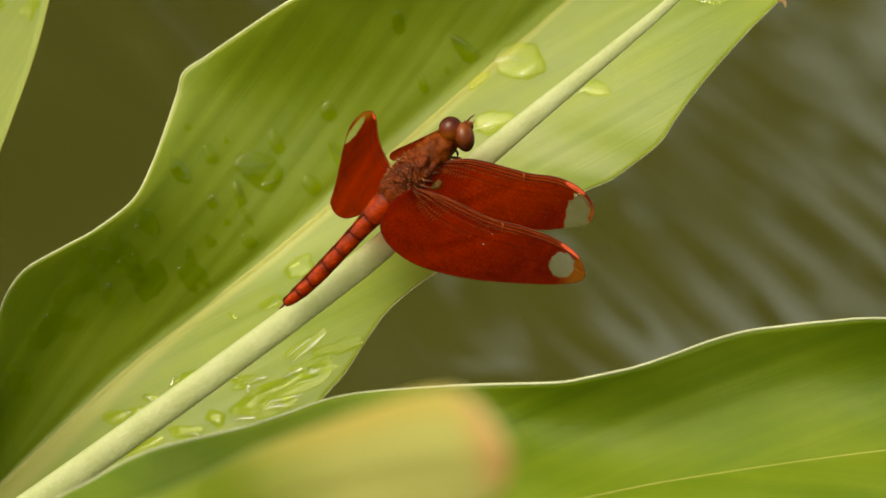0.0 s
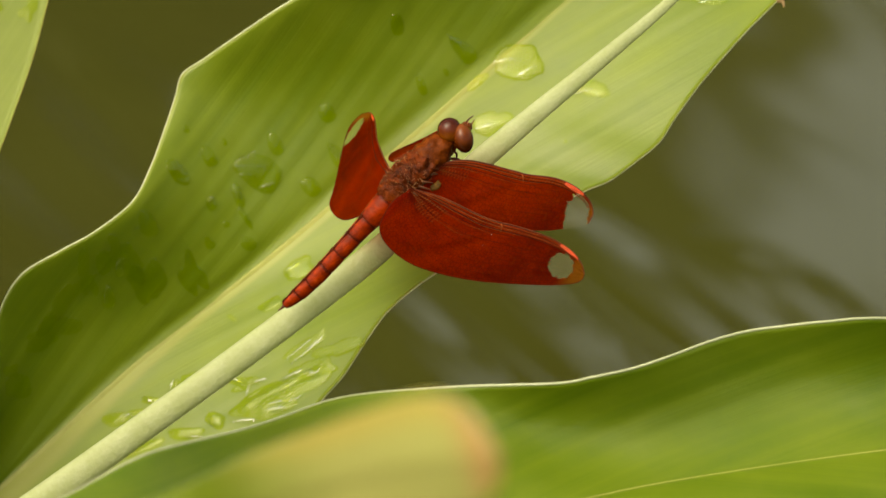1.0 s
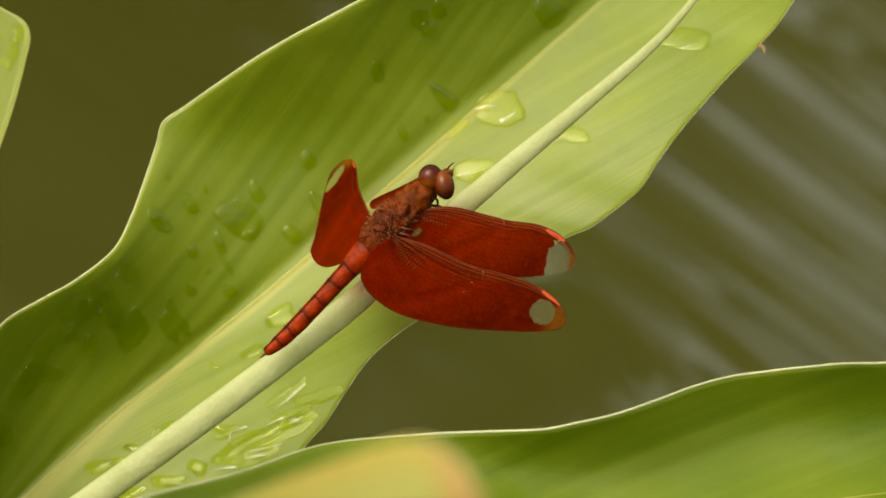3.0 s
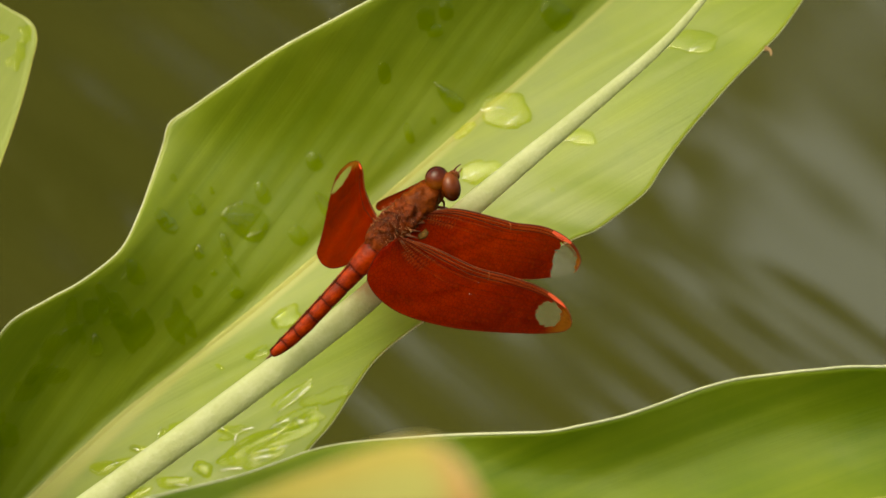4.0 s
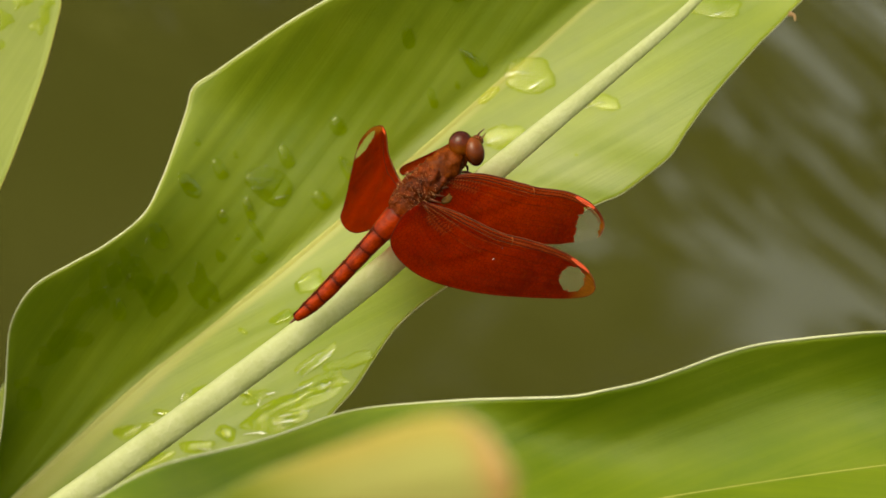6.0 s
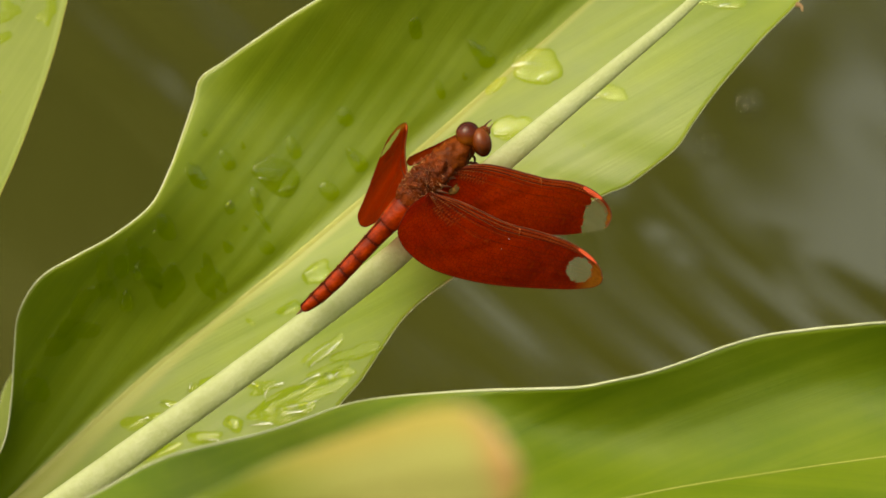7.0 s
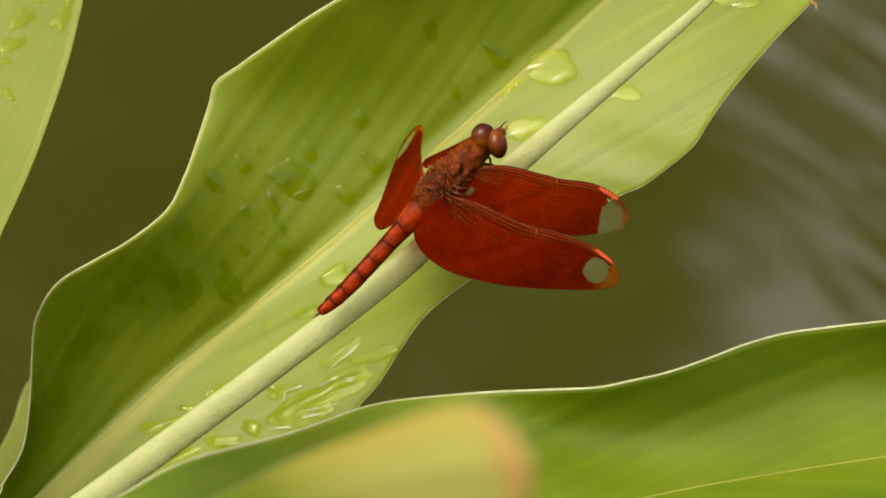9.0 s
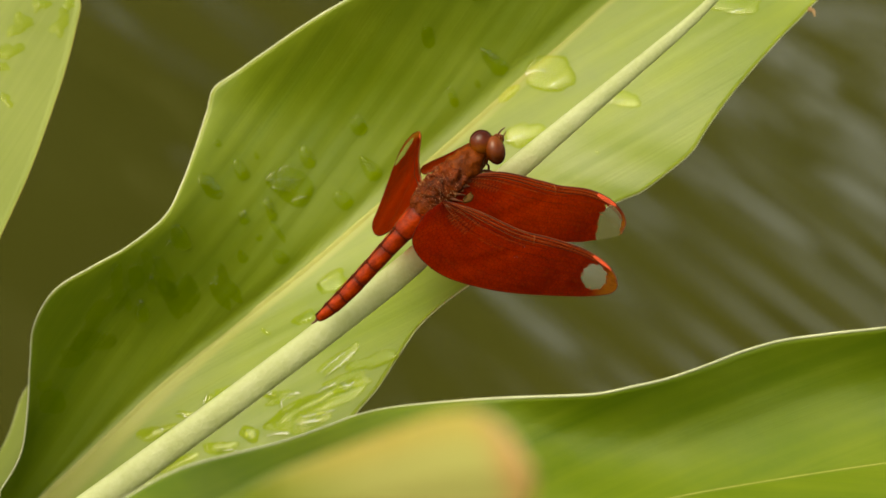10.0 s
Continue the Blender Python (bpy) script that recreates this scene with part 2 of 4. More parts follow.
MARGIN = skin_material("leaf_margin", (0.40, 0.44, 0.26), (0.54, 0.57, 0.40), 0.45, 120, 0.3, 0.0002, 0, 0.3)
MARGIN_DRY = skin_material("leaf_margin_dry", (0.24, 0.15, 0.03), (0.38, 0.29, 0.08), 0.5, 120, 0.3, 0.0002, 0, 0.3)
RIB = skin_material("leaf_midrib", (0.26, 0.29, 0.055), (0.34, 0.35, 0.09), 0.45, 90, 0.3, 0.0002, 0, 0.25)
STALK = skin_material("pale_stalk", (0.40, 0.45, 0.205), (0.49, 0.54, 0.31), 0.5, 170, 0.9, 0.0005, 0, 0.48)
WING = wing_material("red_wing", (0.20, 0.0075, 0.0003), (0.062, 0.0022, 0.0002), 0.10)
CLEAR = clear_membrane()
STIGMA = skin_material("wing_spot_red", (0.62, 0.06, 0.02), (0.75, 0.10, 0.03), 0.4, 400, 0.2, 0.0001, 0, 0.4)
VEIN = skin_material("wing_vein", (0.035, 0.004, 0.0015), (0.085, 0.010, 0.003), 0.5, 500, 0.2, 0.0001, gloss=0.04)
VEIN_FINE = skin_material("wing_vein_fine", (0.05, 0.003, 0.001), (0.09, 0.006, 0.002), 0.6, 500, 0.2, 0.0001, gloss=0.05)
COSTA = skin_material("wing_front_vein", (0.03, 0.004, 0.001), (0.13, 0.024, 0.006), 0.35, 260, 0.3, 0.0001, gloss=0.2)
VEIN_PALE = skin_material("wing_vein_pale", (0.15, 0.020, 0.004), (0.32, 0.085, 0.022), 0.4, 500, 0.2, 0.0001, gloss=0.05)
THORAX = skin_material("thorax_hide", (0.007, 0.001, 0.0002), (0.135, 0.022, 0.0016), 0.45, 460, 0.9, 0.0005, gloss=0.08)
PRONOTUM = skin_material("shoulder_hide", (0.028, 0.004, 0.0004), (0.145, 0.029, 0.0018), 0.45, 430, 0.8, 0.0003, gloss=0.07)
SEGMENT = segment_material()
SEGMENT_RIDGE = skin_material("abdomen_dark", (0.022, 0.004, 0.001), (0.07, 0.012, 0.003), 0.5, 500, 0.5, 0.0002, gloss=0.04)
EYE_BROWN = eye_material("compound_eye", (0.15, 0.038, 0.003), (0.065, 0.009, 0.0004), (0.034, 0.004, 0.0003))
# the paler top colour imitates a soft pink highlight on this eye
EYE_RED = eye_material("compound_eye_lower", (0.034, 0.006, 0.0005), (0.078, 0.014, 0.001), (0.12, 0.028, 0.004))
LEG = skin_material("leg_dark", (0.035, 0.012, 0.006), (0.10, 0.03, 0.012), 0.45, 400, 0.3, 0.0002, gloss=0.12)
LEG_DRY = skin_material("dry_leaf", (0.14, 0.08, 0.03), (0.26, 0.17, 0.08), 0.7, 300, 0.5, 0.0002)
HAIR = skin_material("fine_hair", (0.12, 0.035, 0.008), (0.46, 0.24, 0.11), 0.5, 300, 0.2, 0.0001, gloss=0.25)
DROP = drop_material("rain_water", (0.93, 0.97, 0.44, 1), 2.5, 0.9)
FILM = drop_material("rain_film", (0.955, 0.98, 0.58, 1), 2.8, 0.8)
# gloss raised beyond real water, so that added ridges read as glints
GLINT_WATER = drop_material("glint_water", (0.985, 0.99, 0.92, 1), 1.35, 0.9)
WATER = water_material()
BARK = skin_material("bark", (0.05, 0.04, 0.025), (0.11, 0.085, 0.055), 0.85, 6, 0.8, 0.02)
FOLIAGE = skin_material("far_foliage", (0.022, 0.026, 0.004), (0.045, 0.048, 0.009), 0.8, 3, 0.3, 0.01)
BANK = skin_material("bank_soil", (0.05, 0.05, 0.02), (0.10, 0.09, 0.04), 0.9, 2, 0.8, 0.05)


# ---- mesh tools (millimetres in, metres out) ----
MM = 0.001


def smooth_line(points, count):
    """A smooth line through the points, evenly stepped along its length."""
    p = np.array(points, float)
    p = np.vstack([2 * p[0] - p[1], p, 2 * p[-1] - p[-2]])
    fine = []
    for i in range(1, len(p) - 2):
        a, b, c, d = p[i - 1], p[i], p[i + 1], p[i + 2]
        for k in range(16):
            t = k / 16
            fine.append(0.5 * (2 * b + (c - a) * t + (2 * a - 5 * b + 4 * c - d) * t * t + (3 * b - a - 3 * c + d) * t ** 3))
    fine = np.array(fine + [p[-2]])
    step = np.concatenate([[0], np.cumsum(np.linalg.norm(np.diff(fine, axis=0), axis=1))])
    want = np.linspace(0, step[-1], count)
    return np.stack([np.interp(want, step, fine[:, k]) for k in range(p.shape[1])], 1)


def paired_line(points, anchors, count):
    """A smooth line through points whose parameters are the anchors (0 to 1), at count even parameters."""
    fine = smooth_line(points, 600)
    at = [int(np.argmin(np.linalg.norm(fine - np.array(q, float), axis=1))) for q in points]
    at = np.maximum.accumulate(at)
    want = np.interp(np.linspace(0, 1, count), anchors, at)
    wide = count // 14
    padded = np.concatenate([2 * want[0] - want[wide:0:-1], want, 2 * want[-1] - want[-2:-wide - 2:-1]])
    want = np.convolve(padded, np.ones(2 * wide + 1) / (2 * wide + 1), 'valid')
    return np.stack([np.interp(want, np.arange(600), fine[:, k]) for k in range(fine.shape[1])], 1)


def part(name, verts, faces, material, parent=None, label="", uvs=None, smooth=True, m=None, kind=""):
    """Link one mesh, given in millimetres, under its thing."""
    me = bpy.data.meshes.new(name)
    me.from_pydata([tuple(float(c) * MM for c in v) for v in verts], [], [tuple(f) for f in faces])
    me.materials.append(material)
    if smooth:
        me.polygons.foreach_set("use_smooth", [True] * len(me.polygons))
    if uvs is not None:
        layer = me.uv_layers.new(name="UVMap")
        idx = np.empty(len(me.loops), int)
        me.loops.foreach_get("vertex_index", idx)
        layer.data.foreach_set("uv", np.array(uvs, float)[idx].ravel())
    me.update()
    ob = new(name, me)
    if parent is not None:
        ob.parent = parent
    if m is not None:
        ob.matrix_basis = m
    return tagged(ob, label, kind=kind)


def thing(name, m, label, category, group="", kind=""):
    ob = new(name)
    ob.empty_display_size = 0.01
    ob.matrix_basis = m
    return tagged(ob, label, category, group, kind)


def tube(path, radii, sides=10, flat=1.0, face=(0, 0, 1)):
    """Verts and faces of a capped tube along a path; flat squeezes it along the direction face."""
    path = np.array(path, float)
    radii = np.array(radii, float) * np.ones(len(path))
    tang = np.gradient(path, axis=0)
    tang /= np.linalg.norm(tang, axis=1)[:, None] + 1e-12
    verts, faces = [], []
    for p, t, r in zip(path, tang, radii):
        up = np.array(face, float)
        if abs(np.dot(up, t)) > 0.95:
            up = np.array((0.3, 1.0, 0.1))
        a = np.cross(t, up)
        a /= np.linalg.norm(a)
        b = np.cross(a, t)
        for k in range(sides):
            w = 2 * math.pi * k / sides
            verts.append(p + r * (a * math.cos(w) + flat * b * math.sin(w)))
    n = len(path)
    for i in range(n - 1):
        for k in range(sides):
            k2 = (k + 1) % sides
            faces.append((i * sides + k, i * sides + k2, (i + 1) * sides + k2, (i + 1) * sides + k))
    faces.append(tuple(reversed(range(sides))))
    faces.append(tuple((n - 1) * sides + k for k in range(sides)))
    return verts, faces


def joined(pieces):
    verts, faces = [], []
    for v, f in pieces:
        base = len(verts)
        verts.extend(v)
        faces.extend([tuple(i + base for i in face) for face in f])
    return verts, faces


def ball(centre, axes, radii, rings=14, sides=22, wobble=0.0, seed=0):
    """An ellipsoid on three axes, a little uneven."""
    c, ax = np.array(centre, float), [np.array(a, float) / np.linalg.norm(a) for a in axes]
    verts, faces = [], []
    for i in range(rings + 1):
        th = math.pi * i / rings
        for k in range(sides):
            ph = 2 * math.pi * k / sides
            d = (math.sin(th) * math.cos(ph), math.sin(th) * math.sin(ph), math.cos(th))
            w = 1 + wobble * noise.noise(Vector(d) * 2.3 + Vector((seed, 0, 0)))
            verts.append(c + w * sum(ax[j] * d[j] * radii[j] for j in range(3)))
    for i in range(rings):
        for k in range(sides):
            k2 = (k + 1) % sides
            faces.append((i * sides + k, (i + 1) * sides + k, (i + 1) * sides + k2, i * sides + k2))
    return verts, faces


# ---- pond, with a bank and trees out of view ----
def build_water():
    verts, faces = [], []
    edges = [-2500000, -200000, -20000, -3000, 3000, 20000, 200000, 2500000]
    for y in edges:
        for x in edges:
            verts.append((x, y, 0))
    for j in range(7):
        for i in range(7):
            faces.append((j * 8 + i, j * 8 + i + 1, (j + 1) * 8 + i + 1, (j + 1) * 8 + i))
    ob = part("water", verts, faces, WATER, None, "murky olive-brown pond water with moving ripples", smooth=False, kind="structure")
    tagged(ob, category="water")
    return ob


def build_bubble(radius):
    """A bubble afloat: a thin dome of water in a raised rim."""
    t = thing("bubble", pose(0, 0, 0), "tiny clear bubble drifting on the pond", "bubble", "bubbles on the pond")
    rings, sides = 8, 20
    verts, faces = [], []
    for r in range(rings + 1):
        a = 0.5 * math.pi * r / rings
        for k in range(sides):
            w = 2 * math.pi * k / sides
            verts.append((radius * math.sin(a + 1e-3) * math.cos(w), radius * math.sin(a + 1e-3) * math.sin(w), 0.2 + radius * 0.8 * math.cos(a)))
    for r in range(rings):
        for k in range(sides):
            k2 = (k + 1) % sides
            faces.append((r * sides + k, (r + 1) * sides + k, (r + 1) * sides + k2, r * sides + k2))
    part("dome", verts, faces, GLINT_WATER, t)
    ring = [(radius * 1.15 * math.cos(w), radius * 1.15 * math.sin(w), 0.0) for w in np.linspace(0, 2 * math.pi, 33)]
    part("rim", *tube(ring, radius * 0.3, 8), WATER, t)
    return t


# never in view: added as ground for the mirrored trees
def build_unseen_bank():
    verts, faces = [], []
    nx, ny = 60, 10
    for j in range(ny + 1):
        for i in range(nx + 1):
            x, y = -60 + 2.0 * i, 13.0 + 4.0 * j
            z = -0.4 + 1.0 * min(1, j / 2) + 0.25 * noise.noise(Vector((x * 0.3, y * 0.3, 0)))
            verts.append((x * 1000, (y + 0.8 * noise.noise(Vector((x * 0.2, j, 4)))) * 1000, z * 1000))
    for j in range(ny):
        for i in range(nx):
            a = j * (nx + 1) + i
            faces.append((a, a + 1, a + nx + 2, a + nx + 1))
    return tagged(part("ground", verts, faces, BANK, None, "unseen low earthen bank, added under the mirrored trees", kind="structure"), category="ground")


# never in view: added so that the pond mirrors dark crowns
def build_unseen_tree(x, y, height, spread, seed):
    rng = random.Random(seed)
    t = thing("tree", pose(x, y, 0.1), "unseen dark leafy tree, added for its reflection in the pond", "tree", "trees on the far bank")
    trunk = [(rng.uniform(-200, 200) * k / 5, rng.uniform(-200, 200) * k / 5, height * 1000 * 0.75 * k / 5) for k in range(6)]
    v, f = tube(smooth_line(trunk, 14), np.linspace(230, 60, 14), 9)
    part("trunk", v, f, BARK, t)
    limbs, tips = [], []
    for k in range(14):
        z = height * 1000 * rng.uniform(0.15, 0.75)
        a, r = rng.uniform(0, 6.28), spread * 1000 * rng.uniform(0.5, 0.95)
        end = (r * math.cos(a), r * math.sin(a), z + rng.uniform(300, 1500))
        path = smooth_line([(0, 0, z - 400), (end[0] * 0.5, end[1] * 0.5, z + 100), end], 8)
        limbs.append(tube(path, np.linspace(90, 20, 8), 6))
        tips += [path[3], path[5], path[7]]
    for v, f in limbs:
        part("limb", v, f, BARK, t)
    verts, faces = [], []
    for _ in range(8000):
        c = rng.choice(tips)
        p = np.array(c) + np.array([rng.gauss(0, spread * 260), rng.gauss(0, spread * 260), rng.gauss(0, height * 75)])
        p[2] = max(p[2], 300)
        q = Euler((rng.uniform(-1, 1), rng.uniform(-1, 1), rng.uniform(0, 6.28))).to_matrix()
        s, base = rng.uniform(350, 700), len(verts)
        for dx, dy, dz in ((-0.5, 0, 0), (0, -0.24, 0.06), (0.6, 0, -0.1), (0, 0.24, 0.06)):
            verts.append(p + np.array(q @ Vector((dx * s, dy * s, dz * s))))
        faces.append((base, base + 1, base + 2, base + 3))
    part("crown", verts, faces, FOLIAGE, t, smooth=False, kind="stuff")


# ---- leaves ----
GRID = {}


def build_leaf(name, label, mid, left, right, material, count=150, rows=26, sag=(((0, 1), (0, 0)), ((0, 1), (0, 0))), pleat=(0.0, 0.0), folds=26,
               rib=(1.6, 0.5), rim=(0.15, 0.08), groove=0.0, curl=0.0, margin=MARGIN, stem=None, m=STAND, group="broad leaves", key="main"):
    """A broad leaf: a blade lofted from edge to midrib to edge, pleated along its veins, a raised midrib, a pale thick margin, and its stem.
    mid, left, right: points from base to tip with their parameter (x, y, z, parameter). sag: how far each half bulges, along the leaf."""
    origin = np.array(mid[0][:3], float)
    place = m @ Matrix.Translation(Vector(origin) * MM)
    t = thing(name, place, label, "leaf", group)
    way = np.array(mid[-1][:2], float) - np.array(mid[0][:2], float)
    way /= way @ way
    aside = np.array((-way[1], way[0]))
    lines = [paired_line([q[:3] for q in pts], [q[3] for q in pts], count) - origin for pts in (left, mid, right)]
    verts, uvs, alongs = [], [], []
    cross = np.linspace(-1, 1, 2 * rows + 1)
    top = np.zeros((count, len(cross), 3))
    for i in range(count):
        s = i / (count - 1)
        for k, v in enumerate(cross):
            edge = lines[0][i] if v < 0 else lines[2][i]
            a = abs(v)
            p = lines[1][i] * (1 - a) + edge * a
            lift = float(np.interp(s, *sag[0 if v < 0 else 1])) * math.sin(math.pi * a)
            amp = pleat[0] if v < 0 else pleat[1]
            q = float(p[:2] @ way) - FORWARD * abs(float((p - lines[1][i])[:2] @ aside))
            wave = math.sin(2 * math.pi * folds * q + 6 * noise.noise(Vector((q * 9, v * 0.8, 1)))) + 0.8 * noise.noise(Vector((q * 60, v * 1.5, 5)))
            p = p + np.array((0, 0, lift + amp * wave * math.sin(math.pi * min(1, a * 1.02)) ** 0.7))
            p[2] += rib[1] * math.exp(-(a * 11) ** 2)
            if v < 0:
                p[2] -= groove * math.exp(-((a - 0.075) / 0.05) ** 2) + curl * max(0.0, (a - 0.90) / 0.10) ** 2
            top[i, k] = p
    nor = np.cross(np.gradient(top, axis=0), np.gradient(top, axis=1))
    nor /= np.linalg.norm(nor, axis=2)[:, :, None] + 1e-9
    nor *= np.where(nor[:, :, 2:3] < 0, -1, 1)
    low = top - 0.3 * nor
    for layer in (top, low):
        for i in range(count):
            for k, v in enumerate(cross):
                verts.append(layer[i, k])
                u = float(layer[i, k][:2] @ way)
                uvs.append((u - FORWARD * abs(float((layer[i, k] - lines[1][i])[:2] @ aside)), v))
                alongs.append((u, v))
    w = len(cross)
    faces = []
    for i in range(count - 1):
        for k in range(w - 1):
            a = i * w + k
            faces.append((a, a + 1, a + w + 1, a + w))
            b = a + count * w
            faces.append((b + w, b + w + 1, b + 1, b))
        for k in (0, w - 1):
            a = i * w + k
            faces.append((a, a + w, a + w + count * w, a + count * w))
    blade = part("blade", verts, faces, material, t, uvs=uvs)
    idx = np.empty(len(blade.data.loops), int)
    blade.data.loops.foreach_get("vertex_index", idx)
    blade.data.uv_layers.new(name="Along").data.foreach_set("uv", np.array(alongs, float)[idx].ravel())
    ribline = top[:, rows, :] + np.array((0, 0, -0.06))
    v, f = tube(ribline, np.interp(np.linspace(0, 1, count), (0, 0.7, 1), (rib[0], rib[0] * 0.8, 0.25)), 12, 0.12)
    part("midrib", v, f, RIB, t, "raised pale yellow-green midrib")
    for k, r in ((0, rim[0]), (w - 1, rim[1])):
        v, f = tube(top[:, k, :] - 0.15 * nor[:, k, :], r, 8)
        part("margin", v, f, margin, t, "thin pale leaf margin" if margin is MARGIN else "thin brownish leaf margin")
    if stem:
        path = smooth_line([(0, 0, 0)] + [np.array(q[:3]) - origin for q in stem], 30)
        v, f = tube(path, np.linspace(rib[0] * 1.3, rib[0] * 2.2, 30), 12)
        part("petiole", v, f, STALK, t)
    GRID[key] = (t, top, nor, place)
    return t


def to_world_down(x, y, z, drop):
    """A place below a point of the stand, on the stand again."""
    p = STAND @ Vector((x * MM, y * MM, z * MM))
    p.z = drop
    q = STAND.inverted() @ p
    return (q.x / MM, q.y / MM, q.z / MM)


def build_drop(leaf, x, y, length, width, angle, taper=0.0, height=0.2, ragged=0.4, ripple=0.0, seed=0, water=None, lift=0.02):
    """Rain water lying on a leaf and following its surface: an uneven outline, heavier towards the end that the angle points to.
    ripple: how far its skin is drawn into ridges."""
    t, top, nor, place = GRID[leaf]
    p = top + np.array((STAND.inverted() @ place).translation) / MM
    k = FOCUS / MM / (FOCUS / MM - p[:, :, 2])
    gx, gy = p[:, :, 0] * k, p[:, :, 1] * k
    i0, j0 = np.unravel_index(np.argmin((gx - x) ** 2 + (gy - y) ** 2), gx.shape)
    reach = int(6 + length * 1.6)
    sl = (slice(max(0, i0 - reach), i0 + reach), slice(max(0, j0 - reach), j0 + reach))
    gx, gy, p, n, k = gx[sl], gy[sl], p[sl], nor[sl], k[sl]

    def on_leaf(u, v, h):
        d = (gx - u) ** 2 + (gy - v) ** 2
        i, j = np.unravel_index(np.argmin(d), d.shape)
        q, m = p[i, j].copy(), n[i, j]
        dx, dy = (u - gx[i, j]) / k[i, j], (v - gy[i, j]) / k[i, j]
        return q + np.array((dx, dy, -(m[0] * dx + m[1] * dy) / max(m[2], 0.3))) + m * h
    centre = on_leaf(x, y, 0.0)
    rng = random.Random(seed)
    lobes = [(m, rng.uniform(0.4, 1.0) * amp, rng.uniform(0, 6.28)) for m, amp in ((2, 0.16), (3, 0.15), (4, 0.10), (6, 0.06), (9, 0.035))]
    rings, sides = (22, 84) if ripple else (11, 44)
    ca, sa = math.cos(radians(angle)), math.sin(radians(angle))
    rise = 1.15 * height * min(length, width, 3.0)
    verts, faces, rim = [], [], []
    for s in range(sides):
        a = 2 * math.pi * s / sides
        r = 0.97 + ragged * sum(amp * math.sin(m * a + ph) for m, amp, ph in lobes)
        cx, sy = math.copysign(abs(math.cos(a)) ** 0.82, math.cos(a)), math.copysign(abs(math.sin(a)) ** 0.82, math.sin(a))
        rim.append((cx * r * length / 2, sy * r * width / 2 * (1 + taper * cx)))

    def skin(px, py, g):
        h = rise * max(0.0, 1 - g ** 2.4) ** 0.6 * (1 + 0.7 * taper * px / length)
        if ripple:
            f = noise.noise(Vector((px * 0.2, py * 0.4, seed * 1.7)))
            h += ripple * max(0.0, 1 - abs(f) * 4.5) ** 1.5 * (1 - g ** 4)
        return h
    for r in range(rings + 1):
        g = r / rings
        for px, py in rim if r else rim[:1]:
            q = on_leaf(x + (px * ca - py * sa) * g, y + (px * sa + py * ca) * g, lift + skin(px * g, py * g, g))
            verts.append(q - centre)
    for px, py in rim:
        verts.append(on_leaf(x + px * ca - py * sa, y + px * sa + py * ca, lift - 0.14) - centre)
    for s in range(sides):
        s2 = (s + 1) % sides
        faces.append((0, 1 + s, 1 + s2))
        for r in range(rings):
            a = 1 + r * sides
            faces.append((a + s, a + sides + s, a + sides + s2, a + s2))
    label = {GLINT_WATER: "narrow added ridge of clear water imitating a glint on a leaf", FILM: "thin wet film on the shaded side of a leaf"}.get(water)
    label = label or ("clear flattened rain drop lying on a green leaf" if leaf == "main" else "thin ragged rain drop lying on a pale leaf")
    ob = part("water_drop", verts, faces, water or DROP, None, label, m=STAND @ Matrix.Translation(Vector(centre) * MM))
    if ripple:
        tagged(ob, "shallow rain puddle with a rippled shiny skin on a leaf")
    tagged(ob, category="water drop", group="rain drops on the leaves")


def build_bead(x, y, z, radius):
    """A tiny bead of clear water added on a wing in place of a glint."""
    v, f = ball((0, 0, 0), ((1, 0, 0), (0, 1, 0), (0, 0, 1)), (radius, radius, radius * 0.8), 8, 14)
    ob = part("water_drop", v, f, GLINT_WATER, None, "tiny added bead imitating a bright glint on a red wing", m=STAND @ Matrix.Translation(Vector((x, y, z)) * MM))
    tagged(ob, category="water drop", group="rain drops on the wings")


